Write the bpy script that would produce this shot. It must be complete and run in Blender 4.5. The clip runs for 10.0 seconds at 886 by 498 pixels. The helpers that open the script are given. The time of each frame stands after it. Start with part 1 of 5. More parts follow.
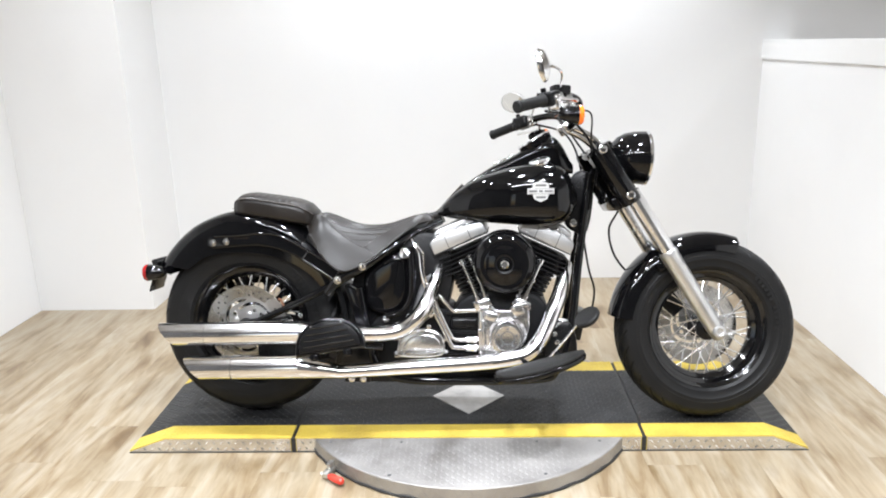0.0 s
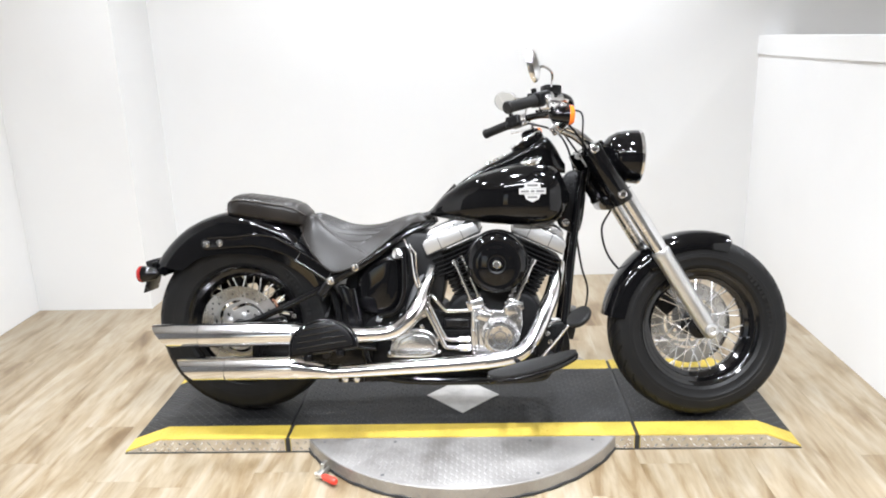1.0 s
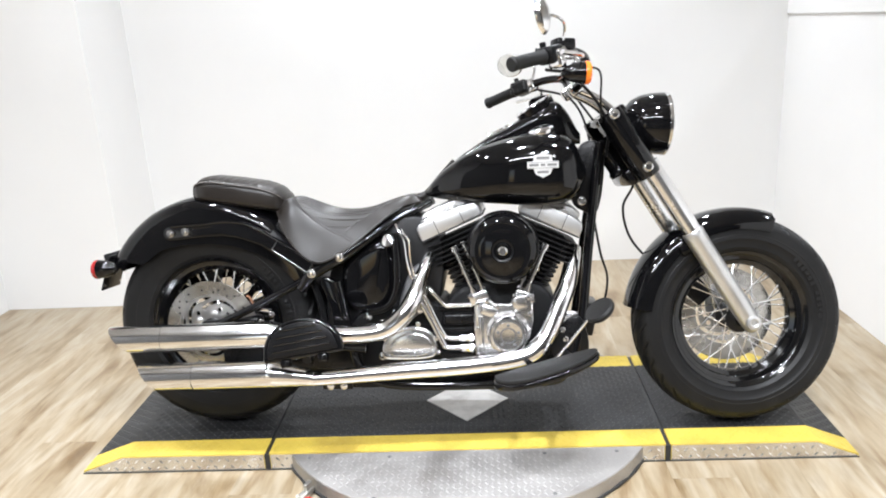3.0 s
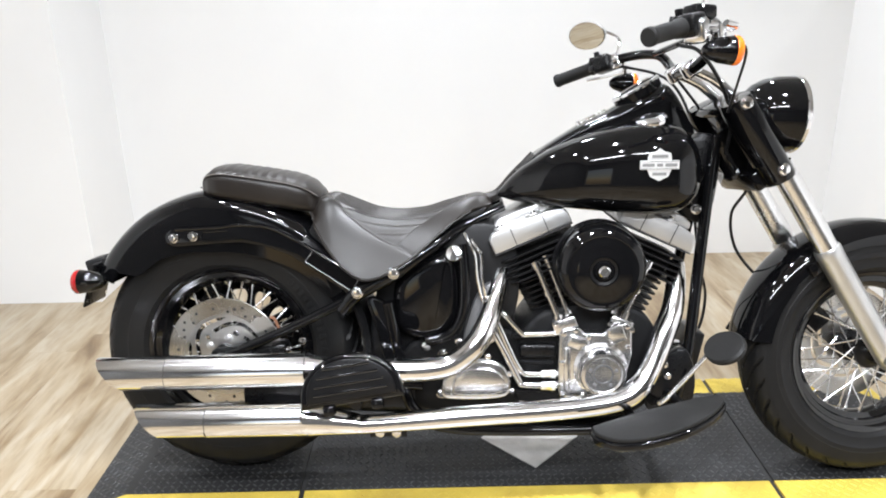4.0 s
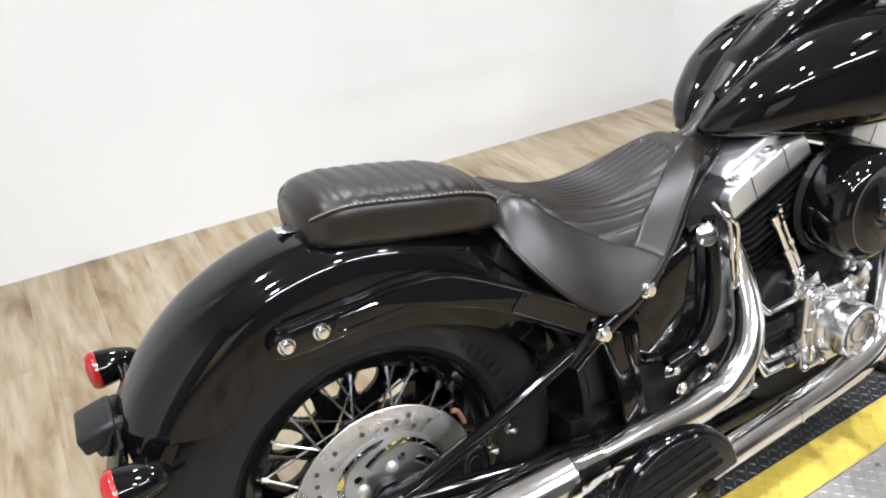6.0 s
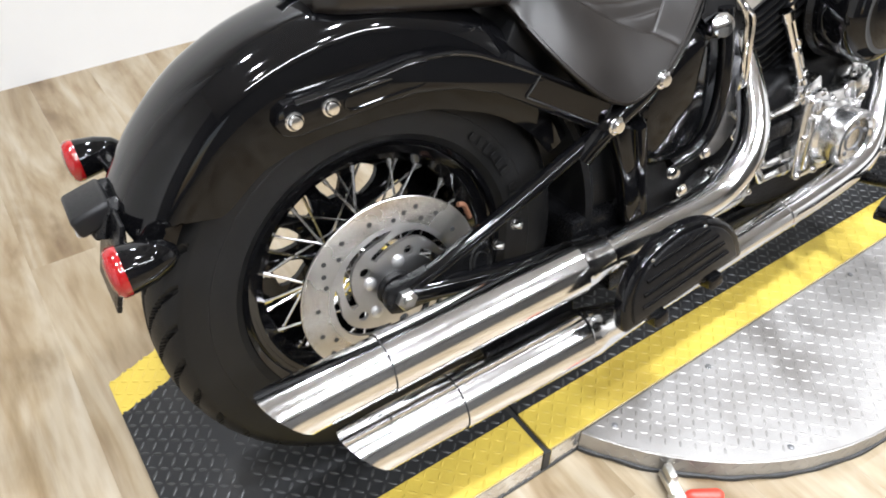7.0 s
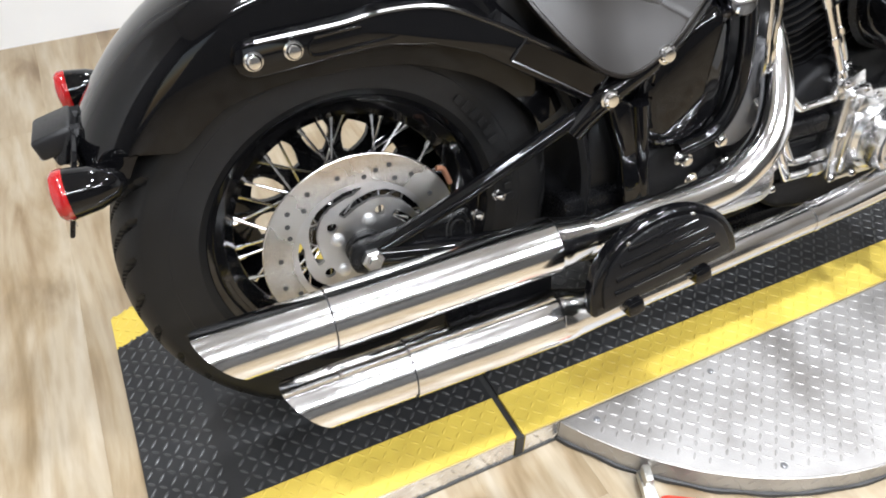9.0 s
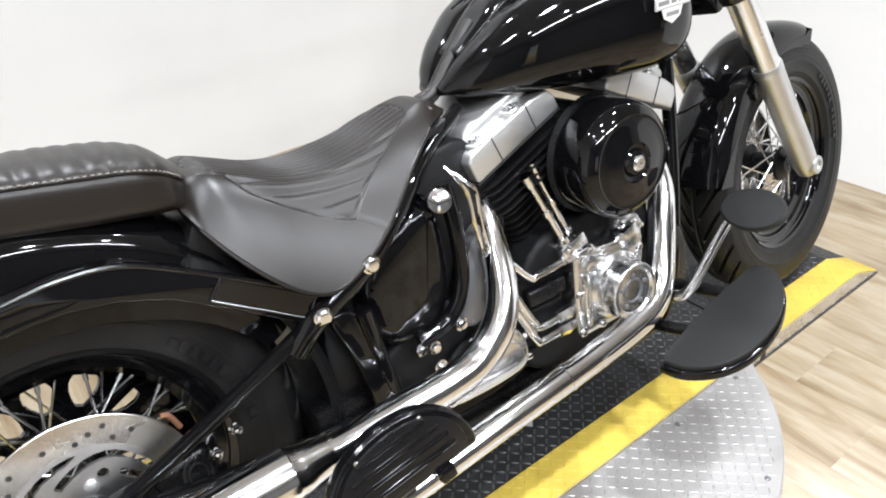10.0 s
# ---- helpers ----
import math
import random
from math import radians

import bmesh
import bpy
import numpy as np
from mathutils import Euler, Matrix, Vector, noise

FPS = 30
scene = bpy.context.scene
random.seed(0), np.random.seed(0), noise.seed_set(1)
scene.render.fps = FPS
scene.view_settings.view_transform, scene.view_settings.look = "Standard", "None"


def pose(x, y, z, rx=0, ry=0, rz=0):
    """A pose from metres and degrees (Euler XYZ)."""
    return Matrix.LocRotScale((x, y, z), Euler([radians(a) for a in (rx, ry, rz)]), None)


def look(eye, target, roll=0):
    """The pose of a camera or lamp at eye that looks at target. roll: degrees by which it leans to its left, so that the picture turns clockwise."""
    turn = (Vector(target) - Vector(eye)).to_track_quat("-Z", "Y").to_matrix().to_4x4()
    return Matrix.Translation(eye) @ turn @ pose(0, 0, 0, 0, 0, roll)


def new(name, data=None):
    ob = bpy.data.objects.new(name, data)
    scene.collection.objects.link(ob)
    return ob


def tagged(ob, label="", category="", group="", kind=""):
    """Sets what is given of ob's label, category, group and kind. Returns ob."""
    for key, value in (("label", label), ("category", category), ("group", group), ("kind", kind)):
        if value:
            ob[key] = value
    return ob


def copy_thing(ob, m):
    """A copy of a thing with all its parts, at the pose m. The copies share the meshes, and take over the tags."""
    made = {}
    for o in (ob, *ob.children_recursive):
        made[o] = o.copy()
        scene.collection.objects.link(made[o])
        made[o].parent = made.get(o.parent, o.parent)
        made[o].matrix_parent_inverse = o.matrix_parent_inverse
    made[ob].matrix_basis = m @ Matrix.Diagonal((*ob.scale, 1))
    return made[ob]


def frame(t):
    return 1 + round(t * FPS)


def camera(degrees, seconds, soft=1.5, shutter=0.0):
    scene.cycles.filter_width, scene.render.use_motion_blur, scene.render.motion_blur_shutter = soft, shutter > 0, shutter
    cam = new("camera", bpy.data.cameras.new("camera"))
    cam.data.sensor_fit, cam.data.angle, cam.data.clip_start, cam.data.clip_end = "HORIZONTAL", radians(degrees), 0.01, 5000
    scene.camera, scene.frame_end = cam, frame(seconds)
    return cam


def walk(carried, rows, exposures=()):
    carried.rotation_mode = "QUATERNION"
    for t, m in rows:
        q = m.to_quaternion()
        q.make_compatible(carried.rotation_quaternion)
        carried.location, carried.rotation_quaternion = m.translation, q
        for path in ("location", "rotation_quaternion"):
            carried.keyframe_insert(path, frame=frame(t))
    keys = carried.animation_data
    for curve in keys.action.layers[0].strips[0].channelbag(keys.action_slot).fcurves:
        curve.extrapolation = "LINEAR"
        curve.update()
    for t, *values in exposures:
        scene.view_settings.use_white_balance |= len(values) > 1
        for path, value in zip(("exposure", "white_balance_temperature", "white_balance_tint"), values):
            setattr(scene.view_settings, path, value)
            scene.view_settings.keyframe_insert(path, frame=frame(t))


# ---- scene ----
cam = camera(61.2, 10.0, soft=1.9)
PATH = [
    (0, (-0.006, -2.578, 1.362), (-0.086, -0.652, 0.829), -1.5),
    (0.5, (0.025, -2.575, 1.388), (-0.064, -0.651, 0.848), -2.0),
    (1, (0.03, -2.575, 1.382), (-0.058, -0.653, 0.834), -1.9),
    (1.5, (0.025, -2.578, 1.378), (-0.055, -0.655, 0.833), -2.0),
    (2, (0.03, -2.57, 1.344), (-0.048, -0.643, 0.814), -2.2),
    (2.2, (0.054, -2.54, 1.373), (-0.01, -0.626, 0.795), -3.2),
    (3.3, (0.032, -2.113, 1.26), (-0.144, -0.207, 0.68), -2.8),
    (3.5, (-0.052, -2.027, 1.288), (-0.317, -0.14, 0.682), -3.6),
    (4, (-0.272, -1.791, 1.274), (-0.265, 0.094, 0.605), -1.1),
    (4.2, (-0.373, -1.702, 1.278), (-0.278, 0.202, 0.673), -5.2),
    (4.5, (-0.546, -1.521, 1.303), (-0.364, 0.332, 0.573), -4.1),
    (4.6, (-0.601, -1.455, 1.265), (-0.424, 0.416, 0.581), -5.0),
    (4.8, (-0.683, -1.289, 1.211), (-0.429, 0.616, 0.659), -3.6),
    (5, (-0.73, -1.082, 1.308), (-0.384, 0.744, 0.568), -5.4),
    (5.2, (-0.813, -0.956, 1.329), (-0.344, 0.788, 0.471), -5.4),
    (6.3, (-1.167, -0.783, 1.264), (-0.251, 0.604, 0.152), -2.7),
    (6.5, (-1.17, -0.764, 1.252), (-0.277, 0.567, 0.057), -3.7),
    (7, (-1.21, -0.771, 1.172), (-0.354, 0.454, -0.157), 0.7),
    (7.5, (-1.24, -0.787, 1.126), (-0.431, 0.423, -0.245), 3.0),
    (8, (-1.238, -0.814, 1.111), (-0.449, 0.36, -0.304), 2.9),
    (8.5, (-1.204, -0.831, 1.118), (-0.433, 0.39, -0.266), 3.7),
    (9, (-1.07, -0.852, 1.125), (-0.418, 0.471, -0.226), 0.6),
    (9.5, (-0.91, -0.899, 1.148), (-0.162, 0.444, -0.131), -2.0),
    (10, (-0.829, -0.926, 1.201), (0.178, 0.446, 0.15), -3.7),
]
walk(cam, [(t, look(eye, target, roll)) for t, eye, target, roll in PATH], [(0, 0.6), (1, 0.65), (2, 0.68), (5, 0.6), (6.4, 0.56), (8.5, 0.57), (10, 0.54)])

# ---- light ----
world = bpy.data.worlds.new("world")
scene.world = world
world.use_nodes = True
sky = world.node_tree.nodes.new("ShaderNodeTexSky")
sky.sky_type, sky.sun_disc = "NISHITA", False
sky.sun_elevation, sky.sun_rotation = radians(40), radians(200)
world.node_tree.links.new(sky.outputs[0], world.node_tree.nodes["Background"].inputs[0])
world.node_tree.nodes["Background"].inputs[1].default_value = 0.1

CEILING = 2.75
# Last entry: unseen lamp added to brighten the wall beyond the partition.
DOWNLIGHTS = [(-1.35, -1.9, 14), (-0.35, -1.9, 15), (0.65, -1.9, 15), (-1.4, -0.7, 10), (-0.35, -0.7, 15), (0.8, -0.7, 15), (-1.45, 0.6, 10), (-0.4, 1.25, 12.5), (0.75, 1.25, 12.5), (2.6, 0.0, 14)]
STRIPS = [(-0.9, -2.75), (0.55, -2.75)]


def lamp(name, size, power, m, shape="DISK", size_y=0.1, spread=180, color=(0.886, 0.928, 1.0)):
    data = bpy.data.lights.new(name, "AREA")
    data.shape, data.size, data.energy, data.color, data.spread = shape, size, power, color, radians(spread)
    if shape == "RECTANGLE":
        data.size_y = size_y
    ob = new(name, data)
    ob.matrix_world = m
    return ob


for lx, ly, power in DOWNLIGHTS:
    lamp("downlight_glow", 0.13, power, pose(lx, ly, CEILING - 0.025), spread=116)
for lx, ly in STRIPS:
    lamp("strip_glow", 1.2, 42, pose(lx, ly, CEILING - 0.075), "RECTANGLE", 0.09, 170)


# ---- materials ----
def material(name):
    m = bpy.data.materials.new(name)
    m.use_nodes = True
    return m, m.node_tree.nodes, m.node_tree.links, m.node_tree.nodes["Principled BSDF"]


def ramp(nodes, stops):
    r = nodes.new("ShaderNodeValToRGB")
    while len(r.color_ramp.elements) < len(stops):
        r.color_ramp.elements.new(0.5)
    for e, (p, c) in zip(r.color_ramp.elements, stops):
        e.position, e.color = p, (*c, 1)
    return r


def surface(name, col, rough, metal=0.0, coat=0.0, var=0.15, scale=8.0, bump=0.0, fine=300.0, spread=0.08, dirt=None, coords="Object", spec=0.5):
    """A plain surface with large stains, fine grain and uneven gloss."""
    m, nodes, links, b = material(name)
    tc = nodes.new("ShaderNodeTexCoord")
    n1, n2 = nodes.new("ShaderNodeTexNoise"), nodes.new("ShaderNodeTexNoise")
    n1.inputs["Scale"].default_value, n1.inputs["Detail"].default_value = scale, 6
    n2.inputs["Scale"].default_value, n2.inputs["Detail"].default_value = fine, 3
    links.new(tc.outputs[coords], n1.inputs["Vector"])
    links.new(tc.outputs[coords], n2.inputs["Vector"])
    low = tuple(max(0, c * (1 - var)) for c in col)
    high = tuple(min(1, c * (1 + var * 0.5)) for c in col)
    r = ramp(nodes, [(0.3, dirt or low), (0.5, col), (0.72, high)])
    links.new(n1.outputs["Fac"], r.inputs["Fac"])
    links.new(r.outputs["Color"], b.inputs["Base Color"])
    mr = nodes.new("ShaderNodeMapRange")
    mr.inputs["From Min"].default_value, mr.inputs["From Max"].default_value = 0.3, 0.7
    mr.inputs["To Min"].default_value, mr.inputs["To Max"].default_value = max(0.0, rough - spread), min(1, rough + spread)
    mix = nodes.new("ShaderNodeMath")
    mix.operation = "ADD"
    half = nodes.new("ShaderNodeMath")
    half.operation = "MULTIPLY"
    half.inputs[1].default_value = 0.5
    links.new(n1.outputs["Fac"], mix.inputs[0])
    links.new(n2.outputs["Fac"], mix.inputs[1])
    links.new(mix.outputs[0], half.inputs[0])
    links.new(half.outputs[0], mr.inputs["Value"])
    links.new(mr.outputs["Result"], b.inputs["Roughness"])
    b.inputs["Metallic"].default_value = metal
    b.inputs["Specular IOR Level"].default_value = spec
    b.inputs["Coat Weight"].default_value = coat
    b.inputs["Coat Roughness"].default_value = 0.03
    if bump:
        bp = nodes.new("ShaderNodeBump")
        bp.inputs["Strength"].default_value, bp.inputs["Distance"].default_value = bump, 0.001
        links.new(n2.outputs["Fac"], bp.inputs["Height"])
        links.new(bp.outputs["Normal"], b.inputs["Normal"])
    return m


def glow(name, col, strength):
    m, nodes, links, b = material(name)
    b.inputs["Base Color"].default_value = (0.8, 0.8, 0.8, 1)
    b.inputs["Emission Color"].default_value, b.inputs["Emission Strength"].default_value = (*col, 1), strength
    return m


def lens(name, col):
    m, nodes, links, b = material(name)
    b.inputs["Base Color"].default_value, b.inputs["Roughness"].default_value = (*col, 1), 0.12
    b.inputs["Coat Weight"].default_value = 0.6
    b.inputs["Subsurface Weight"].default_value = 0.25
    b.inputs["Subsurface Scale"].default_value = 0.01
    return m


def plank_material():
    m, nodes, links, b = material("oak_vinyl")
    tc, info, mp = nodes.new("ShaderNodeTexCoord"), nodes.new("ShaderNodeObjectInfo"), nodes.new("ShaderNodeMapping")
    shift = nodes.new("ShaderNodeVectorMath")
    shift.operation = "MULTIPLY_ADD"
    comb = nodes.new("ShaderNodeCombineXYZ")
    for k in range(3):
        links.new(info.outputs["Random"], comb.inputs[k])
    shift.inputs[1].default_value = (37, 91, 13)
    links.new(comb.outputs[0], shift.inputs[0])
    links.new(tc.outputs["Object"], shift.inputs[2])
    links.new(shift.outputs[0], mp.inputs["Vector"])
    mp.inputs["Scale"].default_value = (1.0, 0.14, 1.0)
    big, grain, knot = (nodes.new("ShaderNodeTexNoise") for _ in range(3))
    big.inputs["Scale"].default_value, big.inputs["Detail"].default_value, big.inputs["Distortion"].default_value = 11, 6, 1.6
    grain.inputs["Scale"].default_value, grain.inputs["Detail"].default_value = 70, 6
    knot.inputs["Scale"].default_value, knot.inputs["Detail"].default_value = 7.0, 6
    links.new(mp.outputs[0], big.inputs["Vector"])
    links.new(mp.outputs[0], grain.inputs["Vector"])
    drawn = nodes.new("ShaderNodeMapping")
    drawn.inputs["Scale"].default_value = (1.0, 0.3, 1.0)
    links.new(shift.outputs[0], drawn.inputs["Vector"])
    links.new(drawn.outputs[0], knot.inputs["Vector"])
    knot.inputs["Distortion"].default_value = 0.8
    r1 = ramp(nodes, [(0.26, (0.155, 0.1, 0.05)), (0.4, (0.252, 0.194, 0.121)), (0.54, (0.303, 0.249, 0.172)), (0.74, (0.352, 0.308, 0.24))])
    links.new(big.outputs["Fac"], r1.inputs["Fac"])
    r2 = ramp(nodes, [(0.33, (0.86, 0.83, 0.79)), (0.55, (1, 1, 1))])
    links.new(grain.outputs["Fac"], r2.inputs["Fac"])
    r3 = ramp(nodes, [(0.29, (0.5, 0.41, 0.32)), (0.4, (0.82, 0.77, 0.69)), (0.48, (0.97, 0.96, 0.94)), (0.56, (1.0, 1.0, 1.0)), (0.75, (1.1, 1.09, 1.07))])
    links.new(knot.outputs["Fac"], r3.inputs["Fac"])
    tone = nodes.new("ShaderNodeMapRange")
    tone.inputs["To Min"].default_value, tone.inputs["To Max"].default_value = 0.965, 1.03
    links.new(info.outputs["Random"], tone.inputs["Value"])
    last = r1.outputs["Color"]
    for src in (r2.outputs["Color"], r3.outputs["Color"], tone.outputs["Result"]):
        mx = nodes.new("ShaderNodeMix")
        mx.data_type, mx.blend_type = "RGBA", "MULTIPLY"
        mx.inputs["Factor"].default_value = 1
        links.new(last, mx.inputs["A"])
        links.new(src, mx.inputs["B"])
        last = mx.outputs["Result"]
    links.new(last, b.inputs["Base Color"])
    b.inputs["Roughness"].default_value = 0.31
    bp = nodes.new("ShaderNodeBump")
    bp.inputs["Strength"].default_value, bp.inputs["Distance"].default_value = 0.25, 0.0006
    links.new(grain.outputs["Fac"], bp.inputs["Height"])
    links.new(bp.outputs["Normal"], b.inputs["Normal"])
    return m


GLOSS = surface("black_gloss_paint", (0.0028, 0.0028, 0.0032), 0.05, spec=0.34, var=0.2, spread=0.03)
RIM = surface("black_gloss_rim", (0.003, 0.003, 0.0034), 0.07, spec=0.55, var=0.2, spread=0.03)
SATIN = surface("black_satin_metal", (0.0045, 0.0045, 0.005), 0.3, spec=0.25, var=0.3, bump=0.1)
WRINKLE = surface("black_wrinkle_paint", (0.0055, 0.0055, 0.006), 0.45, spec=0.17, var=0.3, bump=0.6, fine=900)
CHROME = surface("chrome", (0.79, 0.79, 0.8), 0.12, metal=1.0, var=0.04, spread=0.06, scale=14)
POLISHED = surface("polished_aluminium", (0.76, 0.76, 0.765), 0.22, metal=1.0, var=0.1, spread=0.08, bump=0.03, fine=120)
CASTING = surface("grey_cast_metal", (0.16, 0.16, 0.165), 0.36, metal=0.5, var=0.3, bump=0.3, fine=500)
SMOKED = surface("smoky_chrome", (0.038, 0.038, 0.041), 0.13, metal=1.0, var=0.3, spread=0.05)
# Lighter metal for thin edges: their glints are put into the colour.
GLINT = surface("glint_black_edge", (0.13, 0.13, 0.134), 0.2, metal=1.0, var=0.3)
SLIDER = surface("satin_fork_alloy", (0.56, 0.56, 0.555), 0.36, metal=0.9, var=0.1, bump=0.1)
BRUSHED = surface("satin_aluminium", (0.6, 0.6, 0.6), 0.4, metal=0.9, var=0.12, bump=0.04, fine=120)
STEEL = surface("worn_brake_steel", (0.55, 0.545, 0.535), 0.3, metal=1.0, var=0.2, scale=7, spread=0.03, fine=12)
TURNED = surface("turned_brake_steel", (0.5, 0.487, 0.46), 0.27, metal=1.0, var=0.2, scale=9, spread=0.03, fine=14, dirt=(0.42, 0.38, 0.33))
around = TURNED.node_tree.nodes.new("ShaderNodeTangent")
around.direction_type, around.axis = "RADIAL", "Y"
shiny = TURNED.node_tree.nodes["Principled BSDF"]
shiny.inputs["Anisotropic"].default_value = 0.7
TURNED.node_tree.links.new(around.outputs[0], shiny.inputs["Tangent"])
LEATHER = surface("black_vinyl_leather", (0.0085, 0.0062, 0.0048), 0.35, var=0.35, bump=0.1, fine=800, spread=0.07, spec=0.44)
RUBBER = surface("tyre_rubber", (0.0048, 0.0048, 0.005), 0.46, var=0.35, bump=0.15, spec=0.26, dirt=(0.008, 0.0078, 0.0076))
GRIP = surface("grip_rubber", (0.011, 0.0108, 0.0105), 0.58, var=0.3, bump=0.3, spec=0.25)
PLASTIC = surface("dark_plastic", (0.008, 0.008, 0.0085), 0.4, spec=0.28, var=0.3, bump=0.2)
STITCH = surface("grey_thread", (0.22, 0.2, 0.18), 0.8, var=0.3)
RUST = surface("rusty_bracket", (0.2, 0.09, 0.05), 0.6, metal=0.4, var=0.4)
GLASS = surface("mirror_glass", (0.82, 0.82, 0.8), 0.02, metal=1.0, var=0.02, spread=0.01)
LENS = surface("headlamp_lens", (0.75, 0.76, 0.78), 0.08, metal=0.6, var=0.1)
DIAL = surface("dial_face", (0.04, 0.04, 0.044), 0.3, spec=0.3)
RED, AMBER = lens("red_lens", (0.27, 0.006, 0.007)), lens("amber_lens", (0.9, 0.2, 0.015))
BADGE = surface("badge_silver", (0.82, 0.82, 0.82), 0.32, metal=0.5, var=0.1)
INK = surface("badge_ink", (0.2, 0.2, 0.2), 0.5)
MAT = surface("black_painted_tread", (0.017, 0.0172, 0.0178), 0.42, var=0.35, scale=5, bump=0.3, spread=0.1, dirt=(0.024, 0.0235, 0.023), spec=0.22)
LUG = surface("worn_black_tread_lug", (0.029, 0.0293, 0.03), 0.42, var=0.4, scale=30, spread=0.1, spec=0.5)
YELLOW = surface("yellow_safety_paint", (0.51, 0.38, 0.064), 0.52, spec=0.28, var=0.34, scale=7, bump=0.45, dirt=(0.41, 0.295, 0.05))
COVER = surface("scuffed_cover_plate", (0.6, 0.585, 0.565), 0.42, metal=0.45, var=0.3, scale=14, bump=0.3, spread=0.12)
TREAD = surface("bare_tread_plate", (0.33, 0.317, 0.305), 0.53, metal=0.6, var=0.35, scale=6, bump=0.3, spread=0.14, dirt=(0.215, 0.202, 0.19))
SIDE = surface("worn_plate_side", (0.72, 0.7, 0.66), 0.2, metal=0.9, var=0.15, scale=9, bump=0.15, spread=0.1)
TREAD_EDGE = surface("bare_plate_edge", (0.4, 0.388, 0.372), 0.42, metal=0.8, var=0.25)
EDGE = surface("matt_black_edge", (0.02, 0.02, 0.02), 0.6)
WALL = surface("white_wall_paint", (0.78, 0.78, 0.775), 0.5, var=0.03, scale=1.5, bump=0.12, fine=160, spread=0.06)
CEIL = surface("grey_ceiling_paint", (0.55, 0.55, 0.55), 0.8, var=0.06, scale=2)
# Dark grey for walls out of view, so glossy parts reflect less brightness.
SHADE = surface("unseen_wall_grey", (0.11, 0.108, 0.105), 0.7, var=0.1, scale=2)
FAR = surface("grey_far_wall", (0.5, 0.5, 0.49), 0.8, var=0.05, scale=2)
REDGRIP = surface("red_handle_rubber", (0.72, 0.05, 0.03), 0.4, var=0.2)
ZINC = surface("zinc_plated", (0.55, 0.54, 0.5), 0.35, metal=0.9, var=0.25, scale=30)
PLANK = plank_material()
DIFFUSER = glow("lit_diffuser", (1.0, 0.985, 0.965), 14)


# ---- mesh helpers ----
BM = bmesh.new

def part(name, bm, mat, parent=None, label="", m=None, angle=38, kind=""):
    bmesh.ops.recalc_face_normals(bm, faces=bm.faces)
    me = bpy.data.meshes.new(name)
    bm.to_mesh(me)
    bm.free()
    me.materials.append(mat)
    me.polygons.foreach_set("use_smooth", [True] * len(me.polygons))
    me.set_sharp_from_angle(angle=radians(angle))
    return link(name, me, parent, label, m, kind)


def link(name, me, parent=None, label="", m=None, kind=""):
    ob = new(name, me)
    if parent:
        ob.parent = parent
    if m is not None:
        ob.matrix_basis = m
    return tagged(ob, label, kind=kind)


def V(*a):
    return Vector(a)


def rbox(bm, size, m=Matrix(), bevel=0.0, seg=2):
    made = bmesh.ops.create_cube(bm, size=1.0, matrix=m @ Matrix.Diagonal((*size, 1)))["verts"]
    if bevel:
        edges = list({e for v in made for e in v.link_edges})
        bmesh.ops.bevel(bm, geom=edges, offset=bevel, segments=seg, profile=0.5, affect="EDGES")
    return bm


def bridge(bm, rings, closed=True, caps=True):
    rows = [[bm.verts.new(p) for p in r] for r in rings]
    n = len(rows[0])
    for a, b in zip(rows, rows[1:]):
        for i in range(n if closed else n - 1):
            j = (i + 1) % n
            bm.faces.new((a[i], a[j], b[j], b[i]))
    if caps:
        bm.faces.new(rows[0][::-1])
        bm.faces.new(rows[-1])
    return bm


def spline(pts, per=6):
    pts = [Vector(p) for p in pts]
    if len(pts) < 3:
        return pts
    ext = [2 * pts[0] - pts[1]] + pts + [2 * pts[-1] - pts[-2]]
    out = []
    for a, b, c, d in zip(ext, ext[1:], ext[2:], ext[3:]):
        for k in range(per):
            t = k / per
            out.append(0.5 * (2 * b + (c - a) * t + (2 * a - 5 * b + 4 * c - d) * t * t + (3 * b - a - 3 * c + d) * t ** 3))
    return out + [pts[-1]]


def tube(bm, pts, r, seg=12, per=6, flat=1.0, caps=True):
    """A round bar along a smooth line; r is a radius or one for each given point."""
    line = spline(pts, per)
    rs = r if isinstance(r, (list, tuple)) else [r] * len(pts)
    radii = [rs[0] + 0.0] * len(line)
    for i in range(len(line)):
        u = i / (len(line) - 1) * (len(rs) - 1)
        k = min(int(u), len(rs) - 2)
        radii[i] = rs[k] + (rs[k + 1] - rs[k]) * (u - k)
    tan = [(line[min(i + 1, len(line) - 1)] - line[max(i - 1, 0)]).normalized() for i in range(len(line))]
    nrm = tan[0].orthogonal().normalized()
    rings = []
    for p, t, q in zip(line, tan, radii):
        nrm = (nrm - t * nrm.dot(t)).normalized()
        bi = t.cross(nrm)
        rings.append([p + (nrm * math.cos(a) + bi * math.sin(a) * flat) * q for a in (2 * math.pi * k / seg for k in range(seg))])
    return bridge(bm, rings, caps=caps)


